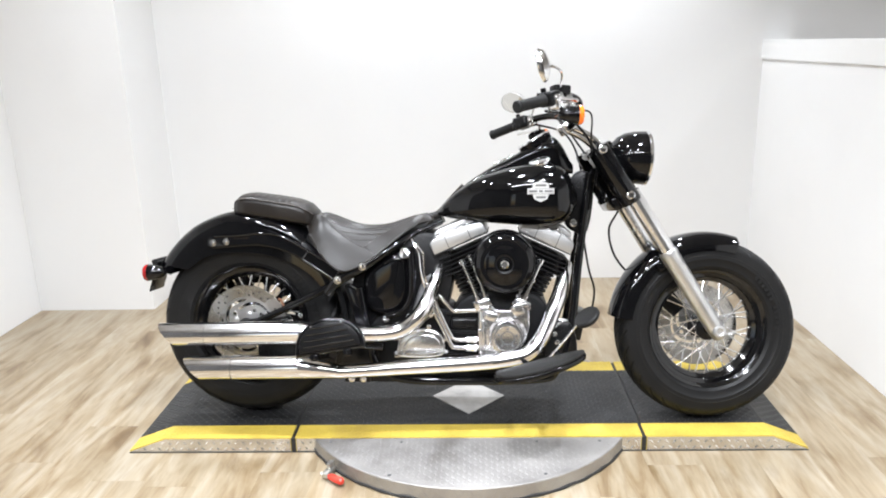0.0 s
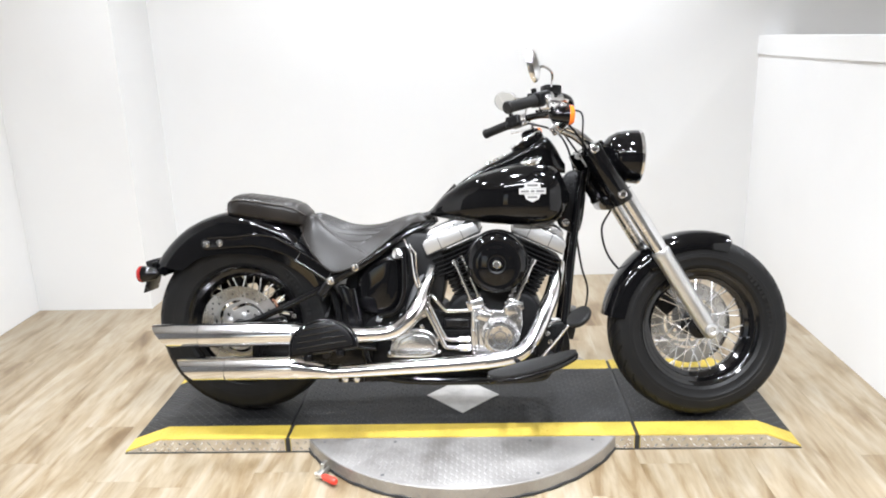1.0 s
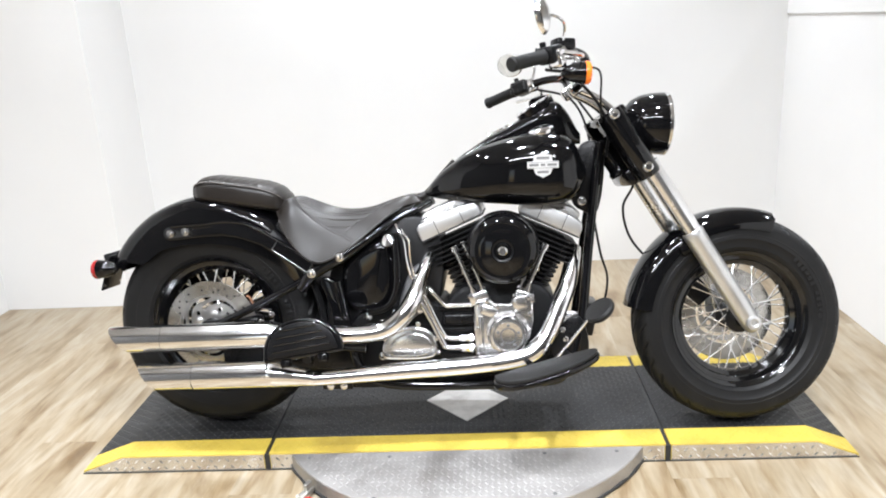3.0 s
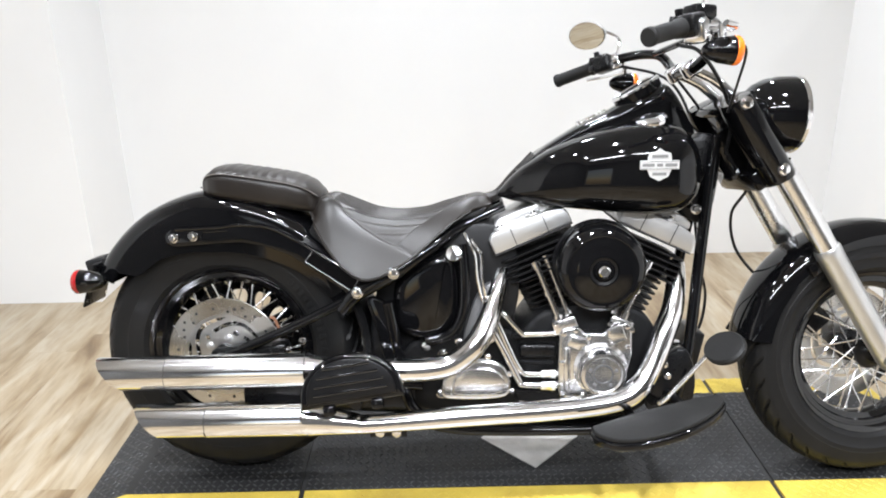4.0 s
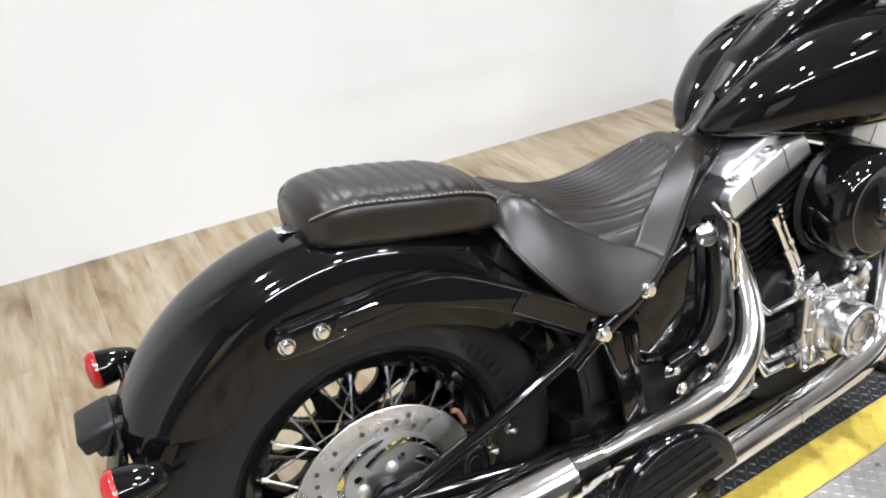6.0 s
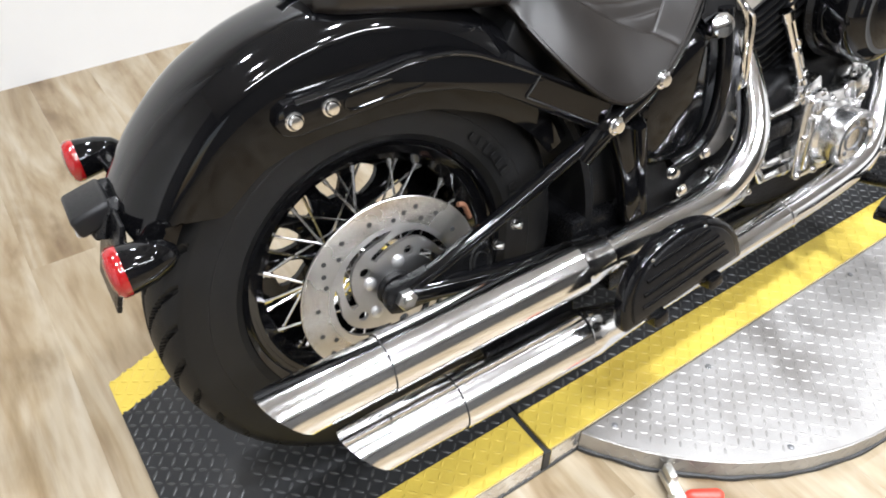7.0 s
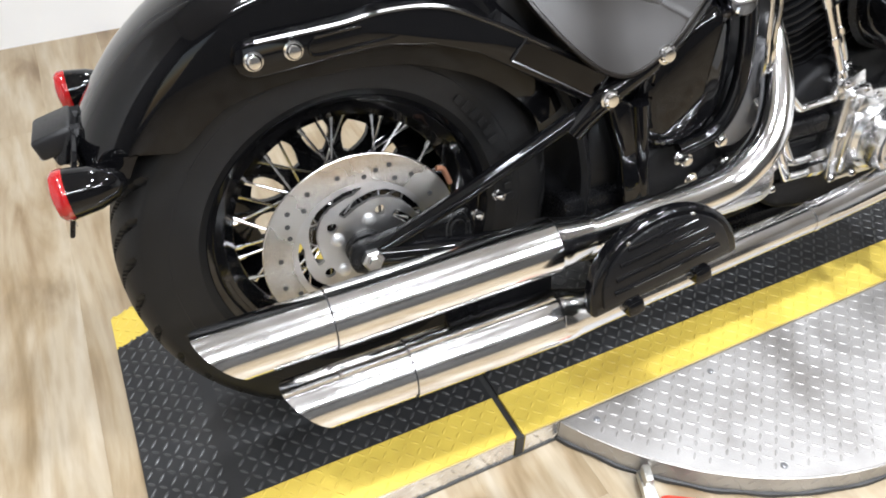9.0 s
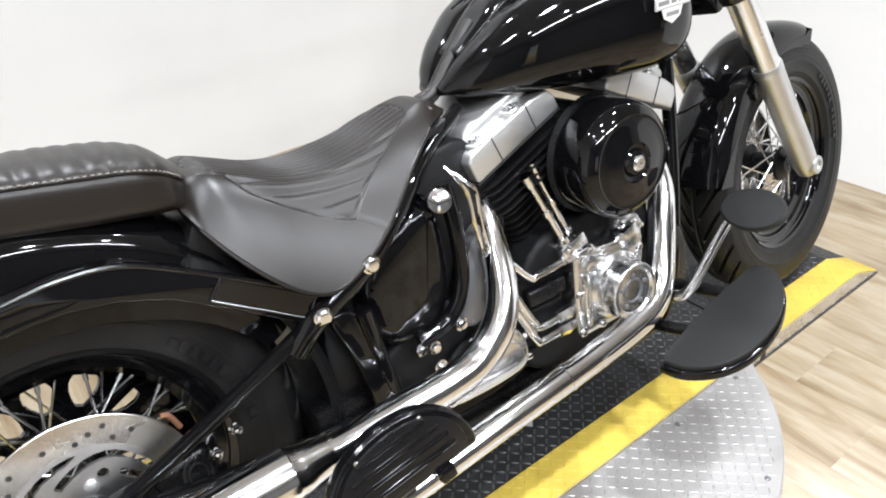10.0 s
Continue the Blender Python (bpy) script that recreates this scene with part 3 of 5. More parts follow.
def wheel(name, label, cx, R, width, rim_r, m0, disc_y, hub_w):
    """Rim with tyre, hub, crossed spokes and brake disc, turned about y."""
    turn = Matrix.Rotation(radians(-90), 4, "X")
    m = m0 @ Matrix.Translation((cx, 0, R + 0.002))
    w = width * 0.36
    prof = [(rim_r, -w - 0.006), (rim_r + 0.004, -w), (rim_r - 0.003, -w + 0.003), (rim_r - 0.006, -w + 0.008), (rim_r - 0.018, -w + 0.011), (rim_r - 0.021, -w + 0.02), (rim_r - 0.033, -0.019), (rim_r - 0.036, -0.009), (rim_r - 0.036, 0.009), (rim_r - 0.033, 0.019), (rim_r - 0.021, w - 0.02), (rim_r - 0.018, w - 0.011), (rim_r - 0.006, w - 0.008), (rim_r - 0.003, w - 0.003), (rim_r + 0.004, w), (rim_r, w + 0.006)]
    prof = prof + [(r - 0.007, h * 0.93) for r, h in prof[::-1]]
    ob = part(name, lathe(BM(), prof + prof[:1], turn, 72), RIM, bike, label, m)
    bm = BM()
    rows, n = [], 660
    half = width / 2
    sect = [(rim_r - 0.004, -w), (rim_r + 0.012, -w - 0.012), (rim_r + 0.03, -half * 0.93), (R - 0.07, -half)]
    steps = 56
    crown = [(R - 0.045 + 0.045 * math.cos(a) ** 0.8, half * math.sin(a) ** 1.0) for a in (math.pi / 2 * (k / steps * 2 - 1) * 0.9 for k in range(steps + 1))]
    sect += crown + [(r, -h) for r, h in sect[::-1]]
    for k in range(n):
        a = 2 * math.pi * k / n
        row = []
        for r, h in sect:
            q = abs(h) / half
            if r > R - 0.04:
                f = (k / n * 33 + (0.25 if h > 0 else -0.25) + q * 1.9) % 1.0
                if 0.12 < q < 0.95 and f < 0.17:
                    r -= 0.011 if q < 0.8 else 0.008
                if q < 0.07:
                    r -= 0.003
            row.append(bm.verts.new((r * math.cos(a), h, r * math.sin(a))))
        rows.append(row)
    for a, b in zip(rows, rows[1:] + rows[:1]):
        for i in range(len(a) - 1):
            bm.faces.new((a[i], a[i + 1], b[i + 1], b[i]))
    tyre = part("tyre", bm, RUBBER, ob, "worn black rubber tyre", angle=26)
    bm = BM()
    lathe(bm, [(rim_r + 0.048, -half * 0.985 - 0.0005), (rim_r + 0.05, -half * 0.99 - 0.0012), (rim_r + 0.052, -half * 0.985 - 0.0005)], turn, 96)
    for k in range(11):
        a = 0.75 + k * 0.075 + 0.06 * (k > 5)
        rbox(bm, (0.011, 0.001, 0.017 if k % 3 else 0.012), Matrix.Rotation(a, 4, "Y") @ pose(0, -half * 0.985, rim_r + 0.032), 0.0003, 1)
    part("sidewall_lettering", bm, RUBBER, tyre)
    hub = [(0, -hub_w), (0.02, -hub_w), (0.026, -hub_w + 0.008), (0.04, -hub_w + 0.012), (0.043, -hub_w + 0.024), (0.028, -hub_w + 0.034), (0.026, hub_w - 0.034), (0.043, hub_w - 0.024), (0.04, hub_w - 0.012), (0.026, hub_w - 0.008), (0.02, hub_w), (0, hub_w)]
    part("hub", lathe(BM(), hub, turn, 32), SATIN, ob)
    made = {}
    for k in range(40):
        side = 1 if k % 2 else -1
        lean = 1 if (k // 2) % 2 else -1
        a = 2 * math.pi * k / 40
        if (side, lean) not in made:
            bm = BM()
            p0 = V(0.038 * math.sin(lean * 1.25), side * (hub_w - 0.018), 0.038 * math.cos(1.25))
            p1 = V(0, side * 0.007, rim_r - 0.03)
            tube(bm, [p0, p1], 0.0021, 6)
            tube(bm, [p1 + (p0 - p1) * 0.13, p1], 0.0036, 6)
            me = part("spoke", bm, POLISHED, ob, m=Matrix.Rotation(a, 4, "Y")).data
            made[(side, lean)] = me
        else:
            link("spoke", made[(side, lean)], ob, m=Matrix.Rotation(a, 4, "Y"))
    ys, t = disc_y, 0.0028
    s = -1 if ys < 0 else 1
    bd = part("brake_disc", lathe(BM(), [(0.103, ys - t), (0.145, ys - t), (0.146, ys - t * 0.6), (0.146, ys + t * 0.6), (0.145, ys + t), (0.103, ys + t), (0.103, ys - t)], turn, 96), TURNED, ob, "drilled steel brake disc")
    far_edge = [(0, 0.0965), (40, 0.096), (50, 0.094), (60, 0.09), (70, 0.084), (85, 0.0765), (101, 0.0705)]
    near_edge = [(0, 0.0945), (9, 0.087), (28, 0.0865), (44, 0.084), (55, 0.079), (70, 0.071), (86, 0.0635), (98, 0.06), (101, 0.067)]

    def carrier(a, r):
        """Five slots that wind inwards, and one round hole beside each."""
        u = (math.degrees(a) - 15) % 72
        for v in (u, u + 72):
            if v < 101 and interp(v, near_edge) < r < interp(v, far_edge):
                return False
        return math.hypot(radians(u - 47) * r, r - 0.0615) > 0.0078
    part("disc_carrier", polar_plate(BM(), carrier, 0.028, 0.104, 64, 540, ys - 0.003, ys + 0.003), STEEL, bd)
    holes = ((15, 0.121), (36, 0.126), (46, 0.113), (53, 0.13), (61, 0.121), (69, 0.112))
    bolts("drilled_hole", [(r * math.cos(radians(72 * k + u + 15)), ys + s * t, r * math.sin(radians(72 * k + u + 15))) for k in range(5) for u, r in holes], (0, s, 0), EDGE, bd, 0.0038, 0.0006, shape=dot)
    bolts("disc_bolt", [(0.0445 * math.cos(radians(72 * k + 4)), ys + s * 0.003, 0.0445 * math.sin(radians(72 * k + 4))) for k in range(5)], (0, s, 0), BRUSHED, bd, 0.0085, 0.0045)
    part("hub_collar", lathe(BM(), [(0.018, s * 0.04), (0.029, s * 0.04), (0.029, ys + s * 0.009), (0.026, ys + s * 0.012), (0.022, ys + s * 0.012), (0.02, ys + s * 0.007)], turn, 32), SATIN, ob, "black hub collar")
    return ob


rear_wheel = wheel("rear_wheel", "black spoked rear wheel", 0.0, 0.331, 0.134, 0.213, Matrix(), -0.09, 0.075)
front_wheel = wheel("front_wheel", "black spoked front wheel", 1.62, 0.314, 0.13, 0.206, STEER, 0.062, 0.06)
RZ, FX, FZ = 0.333, 1.62, 0.316


def pulley():
    """Belt pulley on the far side of the rear wheel, with rounded openings."""

    def keep(a, r):
        p = ((a - radians(30)) * 11 / (2 * math.pi) + 0.5) % 1
        if 0.078 < r < 0.128:
            u = (r - 0.078) / 0.05
            return abs(p - 0.5) > 0.37 * (math.sin(math.pi * (0.08 + 0.8 * u)) ** 0.5) * (0.78 + 0.22 * u)
        return True
    bm = polar_plate(BM(), keep, 0.03, 0.2, 76, 520, 0.08, 0.09)
    lathe(bm, [(0.198, 0.07), (0.203, 0.068), (0.203, 0.102), (0.198, 0.1), (0.198, 0.07)], Matrix.Rotation(radians(-90), 4, "X"), 72)
    part("drive_pulley", bm, GLOSS, rear_wheel)


pulley()


def fender(name, cx, cz, crown, skirt, halfw, a0, a1, mat, label, m=None, tail=0.0, n=64):
    """A rounded mudguard shell swept about the wheel, from angle a0 to a1 (degrees, 90 is up)."""
    bm = BM()
    def ring(a, inset):
        rc, rs = crown(a) - inset, skirt(a)
        hw = halfw - inset
        out = []
        m_ = 18
        for k in range(m_ + 1):
            u = k / m_ * 2 - 1
            th = u * math.pi / 2
            y = hw * math.copysign(abs(math.sin(th)) ** 0.75, th)
            r = rc - 0.06 + 0.06 * abs(math.cos(th)) ** 0.8 if abs(u) < 0.999 else rc - 0.06
            out.append((r, y))
        full = [(rs, -hw * 1.0)] + [(rs + (rc - 0.06 - rs) * q, -hw) for q in (0.03, 0.5)] + out + [(rs + (rc - 0.06 - rs) * q, hw) for q in (0.5, 0.03)] + [(rs, hw)]
        c, s = math.cos(radians(a)), math.sin(radians(a))
        return [V(cx + r * c, y, cz + r * s) for r, y in full]
    rings = []
    for k in range(n + 1):
        a = a0 + (a1 - a0) * k / n
        o, i = ring(a, 0.0), ring(a, 0.004)
        rings.append(o + i[::-1])
    bridge(bm, rings)
    return part(name, bm, mat, bike, label, m, angle=50)


def rear_skirt(a):
    """The side's lower edge, which rises round the tail."""
    return interp(a, [(20, 0.31), (40, 0.292), (60, 0.272), (80, 0.262), (95, 0.261), (110, 0.274), (122, 0.287), (133, 0.289), (137, 0.294), (140, 0.32), (143, 0.352), (147, 0.38)])


fender("rear_fender", 0.005, 0.335, lambda a: interp(a, [(20, 0.375), (60, 0.4), (90, 0.412), (120, 0.408), (148, 0.395)]), rear_skirt, 0.093, 24, 147, GLOSS, "wide glossy black rear fender")
fender("front_fender", FX, FZ, lambda a: interp(a, [(70, 0.336), (110, 0.338), (170, 0.338)]), lambda a: interp(a, [(70, 0.322), (76, 0.3), (95, 0.284), (120, 0.27), (150, 0.285), (164, 0.305), (172, 0.326)]), 0.076, 72, 172, GLOSS, "glossy black front fender", STEER)


def both(fn, *a, **k):
    """The same part on either side."""
    for s in (-1, 1):
        fn(s, *a, **k)


def fender_strut(s):
    top = [(-0.128, 0.634), (-0.123, 0.648), (-0.11, 0.655), (-0.095, 0.656), (0.0, 0.662), (0.06, 0.668), (0.13, 0.662), (0.19, 0.636), (0.27, 0.593), (0.36, 0.541)]
    low = [(0.345, 0.49), (0.26, 0.543), (0.18, 0.592), (0.12, 0.612), (0.06, 0.622), (0.0, 0.62), (-0.095, 0.612), (-0.11, 0.613), (-0.123, 0.62)]
    def flared(bm):
        for v in bm.verts:
            v.co.y += s * interp(v.co.x, [(-0.2, 0.0), (0.1, 0.0), (0.2, 0.012), (0.36, 0.046)])
        return bm
    ob = part("fender_strut", flared(prism(BM(), top + low, s * 0.09, s * 0.106, 0.003)), GLOSS, bike, "glossy black fender support")
    y = s * 0.1065
    part("lip", flared(tube(BM(), [(-0.1, y, 0.655), (0.0, y, 0.659), (0.06, y, 0.665), (0.13, y, 0.659), (0.19, y, 0.633), (0.27, y, 0.59), (0.34, y, 0.551)], 0.004, 8)), RIM, ob)
    part("slot_edge", flared(tube(BM(), [(-0.03, y, 0.648), (0.02, y, 0.651), (0.07, y, 0.652), (0.08, y, 0.64), (0.07, y, 0.632), (0.02, y, 0.629), (-0.03, y, 0.627), (-0.038, y, 0.637), (-0.03, y, 0.648)], 0.0018, 6)), RIM, ob)
    quad = [(0.238, 0.604), (0.222, 0.579), (0.334, 0.512), (0.352, 0.538)]
    part("strut_panel", flared(prism(BM(), quad, s * 0.1, s * 0.1085)), SMOKED, ob, "smoky dark metal panel")
    part("panel_edge", flared(tube(BM(), [(x, s * 0.109, z) for x, z in ((0.24, 0.605), (0.229, 0.589), (0.221, 0.578), (0.227, 0.573), (0.28, 0.542), (0.328, 0.513), (0.336, 0.512), (0.344, 0.524), (0.353, 0.539))], 0.0018, 6, 4)), GLINT, ob)
    bolts("strut_bolt", [(-0.105, s * 0.106, 0.634), (-0.057, s * 0.106, 0.638)], (0, s, 0), CHROME, ob, 0.0095, 0.01)
    part("bolt_hole", lathe(BM(), [(0.004, 0), (0.011, 0), (0.009, 0.004), (0.004, 0.002)], axis((0.096, s * 0.106, 0.642), (0, s, 0)), 16), GLINT, ob)


both(fender_strut)


def frame_tubes(s):
    part("frame_rail", tube(BM(), [(0.31, s * 0.135, 0.46), (0.35, s * 0.148, 0.505), (0.437, s * 0.148, 0.552), (0.53, s * 0.122, 0.612), (0.6, s * 0.085, 0.655), (0.7, s * 0.05, 0.7)], [0.019, 0.019, 0.018, 0.015, 0.013, 0.012], 12), GLOSS, bike, "black frame rail")
    bolts("frame_bolt", [(0.35, s * 0.164, 0.51), (0.437, s * 0.164, 0.557)], (0, s, 0), CHROME, bike, 0.0115, 0.01, "domed chrome frame bolt")
    part("swingarm", tube(BM(), [(0.0, s * 0.115, RZ), (0.16, s * 0.128, 0.405), (0.33, s * 0.138, 0.488)], [0.0125, 0.0122, 0.0125], 12), GLOSS, bike, "black tubular swingarm")
    part("swingarm", tube(BM(), [(0.0, s * 0.115, RZ), (0.2, s * 0.125, 0.3), (0.5, s * 0.13, 0.27)], 0.018, 12), GLOSS, bike)
    part("axle_plate", prism(BM(), smooth_outline([(-0.024, RZ - 0.02), (-0.024, RZ + 0.02), (0.02, RZ + 0.028), (0.07, RZ + 0.03), (0.08, RZ - 0.02), (0.03, RZ - 0.026)], 3), s * 0.108, s * 0.124, 0.003), SATIN, bike)
    part("axle_spacer", tube(BM(), [(0, s * 0.07, RZ), (0, s * 0.11, RZ)], 0.019, 20), SATIN, bike)
    part("axle_nut", lathe(BM(), [(0, 0), (0.0165, 0), (0.0165, 0.009), (0.0135, 0.0115), (0.008, 0.0115), (0.008, 0.016), (0, 0.017)], axis((0, s * 0.124, RZ), (0, s, 0)), 6), STEEL, bike, "steel axle nut")
    part("down_tube", tube(BM(), [(1.215, s * 0.03, 0.86), (1.2, s * 0.045, 0.75), (1.174, s * 0.08, 0.56), (1.155, s * 0.1, 0.38), (1.135, s * 0.112, 0.27), (1.1, s * 0.12, 0.19), (1.02, s * 0.125, 0.155), (0.6, s * 0.13, 0.15), (0.48, s * 0.13, 0.2), (0.45, s * 0.13, 0.3), (0.42, s * 0.14, 0.48)], 0.0142, 12), GLOSS, bike, "black frame tube")


both(frame_tubes)
part("neck", lathe(BM(), [(0, -0.11), (0.033, -0.11), (0.036, -0.1), (0.03, -0.09), (0.03, -0.01), (0.034, 0.0), (0.031, 0.012), (0, 0.012)], axis((1.225, 0, 0.86), (-math.sin(RAKE), 0, math.cos(RAKE))), 20), GLOSS, bike)

# inner mudguard, oil tank and battery box
bm = BM()
rings = []
for k in range(15):
    a = radians(-12 + 66 * k / 14)
    rings.append([V(r * math.cos(a), y, RZ + r * math.sin(a)) for r, y in ((0.352, -0.105), (0.36, -0.112), (0.372, -0.1), (0.376, 0.0), (0.372, 0.1), (0.36, 0.112), (0.352, 0.105), (0.356, 0.0))])
part("inner_fender", bridge(bm, rings), PLASTIC, bike, "matt black inner mudguard")
part("oil_tank", prism(BM(), smooth_outline([(0.45, 0.395), (0.43, 0.45), (0.44, 0.53), (0.5, 0.578), (0.565, 0.6), (0.588, 0.56), (0.59, 0.46), (0.565, 0.4), (0.51, 0.378)], 4), -0.135, 0.135, 0.028, 4), GLOSS, bike, "glossy black oil tank")
part("battery_box", prism(BM(), smooth_outline([(0.385, 0.24), (0.37, 0.42), (0.42, 0.56), (0.55, 0.64), (0.68, 0.66), (0.74, 0.56), (0.72, 0.4), (0.66, 0.3), (0.5, 0.22)], 4), -0.09, 0.1, 0.01, 2), PLASTIC, bike, "black battery box")
for k in range(2):
    q = 0.016 * k
    bm = tube(BM(), [(0.605 + q, -0.13, 0.645 - q), (0.617 + q, -0.145, 0.622 - q * 0.6), (0.629 + q, -0.148, 0.595), (0.634 + q * 0.8, -0.148, 0.545), (0.643 + q * 0.7, -0.145, 0.5), (0.655 + q * 0.7, -0.13, 0.46)], 0.0038, 8)
    part("oil_line", bm, CHROME, bike, "bent chrome oil line")
part("tank_strut", tube(BM(), [(0.6, -0.13, 0.62), (0.605, -0.138, 0.53), (0.6, -0.138, 0.45), (0.57, -0.136, 0.398), (0.51, -0.132, 0.378)], 0.013, 12), GLOSS, bike)
part("oil_cap", lathe(BM(), [(0, -0.02), (0.019, -0.02), (0.0205, 0.006), (0.0185, 0.012), (0.01, 0.015), (0, 0.0155)], axis((0.583, -0.135, 0.596), (-0.35, -1, 0.4)), 24), CHROME, bike, "chrome oil filler cap")
part("gearbox_mount", prism(BM(), smooth_outline([(0.6, 0.37), (0.61, 0.43), (0.64, 0.5), (0.675, 0.52), (0.69, 0.45), (0.67, 0.38), (0.63, 0.35)], 3), -0.09, -0.122, 0.008, 2), CASTING, bike, "grey cast engine mount")


part("frame_gusset", prism(BM(), smooth_outline([(0.368, 0.485), (0.412, 0.478), (0.428, 0.4), (0.458, 0.305), (0.44, 0.285), (0.412, 0.3), (0.395, 0.396)], 4), -0.118, -0.143, 0.006, 3), GLOSS, bike, "curved black frame gusset")
for s in (-1, 1):
    part("shock_absorber", tube(BM(), [(0.17, s * 0.06, 0.215), (0.3, s * 0.06, 0.215), (0.62, s * 0.06, 0.2)], 0.042, 16), SATIN, bike, "black shock absorber under the frame")
part("rear_crossmember", rbox(BM(), (0.16, 0.22, 0.13), pose(0.4, 0, 0.26), 0.012), SATIN, bike)


# ---- seats ----
SEAT_TOP = [(0.228, 0.7), (0.245, 0.722), (0.276, 0.728), (0.318, 0.712), (0.379, 0.689), (0.441, 0.681), (0.505, 0.688), (0.57, 0.708), (0.635, 0.726), (0.66, 0.722), (0.672, 0.71)]
SEAT_LOW = [(0.228, 0.69), (0.253, 0.645), (0.304, 0.582), (0.35, 0.548), (0.389, 0.545), (0.457, 0.578), (0.544, 0.644), (0.606, 0.69), (0.672, 0.706)]
SEAT_W = [(0.228, 0.08), (0.25, 0.115), (0.3, 0.15), (0.36, 0.168), (0.42, 0.168), (0.48, 0.154), (0.55, 0.121), (0.61, 0.09), (0.65, 0.066), (0.672, 0.05)]


def ease(x, table):
    return sum(interp(x + d, table) for d in (-0.012, -0.006, 0, 0.006, 0.012)) / 5


def flow(x, table):
    """Smooth curve through a table of points."""
    n = len(table)
    k = 0
    while k < n - 2 and x > table[k + 1][0]:
        k += 1
    (x1, y1), (x2, y2) = table[k], table[k + 1]
    x0, y0 = table[k - 1] if k else (2 * x1 - x2, 2 * y1 - y2)
    x3, y3 = table[k + 2] if k + 2 < n else (2 * x2 - x1, 2 * y2 - y1)
    h = x2 - x1
    m1, m2 = (y2 - y0) / (x2 - x0) * h, (y3 - y1) / (x3 - x1) * h
    t = min(1.0, max(0.0, (x - x1) / h))
    return y1 * (2 * t ** 3 - 3 * t * t + 1) + m1 * (t ** 3 - 2 * t * t + t) + y2 * (3 * t * t - 2 * t ** 3) + m2 * (t ** 3 - t * t)


SEAM = [(0.258, 0.0), (0.268, 0.15), (0.283, 0.41), (0.318, 0.57), (0.348, 0.61), (0.378, 0.65), (0.408, 0.72), (0.443, 0.8), (0.467, 0.91), (0.484, 1.02), (0.7, 1.1)]
CROSS = [(0.0, 0.612), (0.3, 0.608), (0.5, 0.597), (0.6, 0.552), (0.7, 0.482), (0.8, 0.443), (0.81, 0.0)]


def seat_shape():
    """Saddle with a ribbed middle, stitched to smooth sides and a smooth nose."""
    bm = BM()
    rings = []
    for k in range(149):
        x = 0.228 + 0.444 * k / 148
        zt, zl, w = flow(x, SEAT_TOP), flow(x, SEAT_LOW), flow(x, SEAT_W)
        seam = interp(x, SEAM)
        ring = []
        m_ = 230
        for i in range(m_ + 1):
            u = i / m_ * 2 - 1
            q = abs(u)
            y = w * math.copysign(q ** 0.92, u)
            z = zt - (zt - zl) * (0.10 * q ** 2 + 0.90 * max(0, (q - 0.45) / 0.55) ** 1.4)
            cut = interp(q, CROSS)
            z += 0.0015 * math.sin(math.pi * min(1, max(0, (q - seam) / max(0.02, 1 - seam))))
            if q < seam and x < cut:
                z += 0.0042 * abs(math.sin(math.pi * y / 0.0165)) - 0.0032
            near = abs(q - seam) * w
            if q < 0.8:
                near = min(near, abs(x - cut) * 0.8)
            z -= 0.0032 * math.exp(-(near / 0.0019) ** 2)
            ring.append(V(x, y, z))
        ring += [V(x, w * 0.93 * (1 - 2 * i / 8), zl - 0.008 + (0.0 if i in (0, 8) else min(0.03, (zt - zl) * 0.4))) for i in range(9)]
        rings.append(ring)
    bridge(bm, rings)
    ob = part("seat", bm, LEATHER, bike, "black leather solo seat with stitched ribs", angle=70)
    for s in (-1, 1):
        edge = [V(x, s * (flow(x, SEAT_W) + 0.001), flow(x, SEAT_LOW) - 0.002) for x in (0.24, 0.26, 0.29, 0.32, 0.35, 0.38, 0.42, 0.47, 0.52, 0.57, 0.62)]
        part("piping", tube(BM(), edge, 0.0032, 6, 6), LEATHER, ob)
    return ob


seat = seat_shape()
part("seat_base", prism(BM(), [(0.2, 0.6), (0.24, 0.68), (0.3, 0.67), (0.44, 0.65), (0.6, 0.68), (0.66, 0.7), (0.62, 0.64), (0.45, 0.57), (0.36, 0.55), (0.3, 0.56)], -0.08, 0.08, 0.006), PLASTIC, bike)


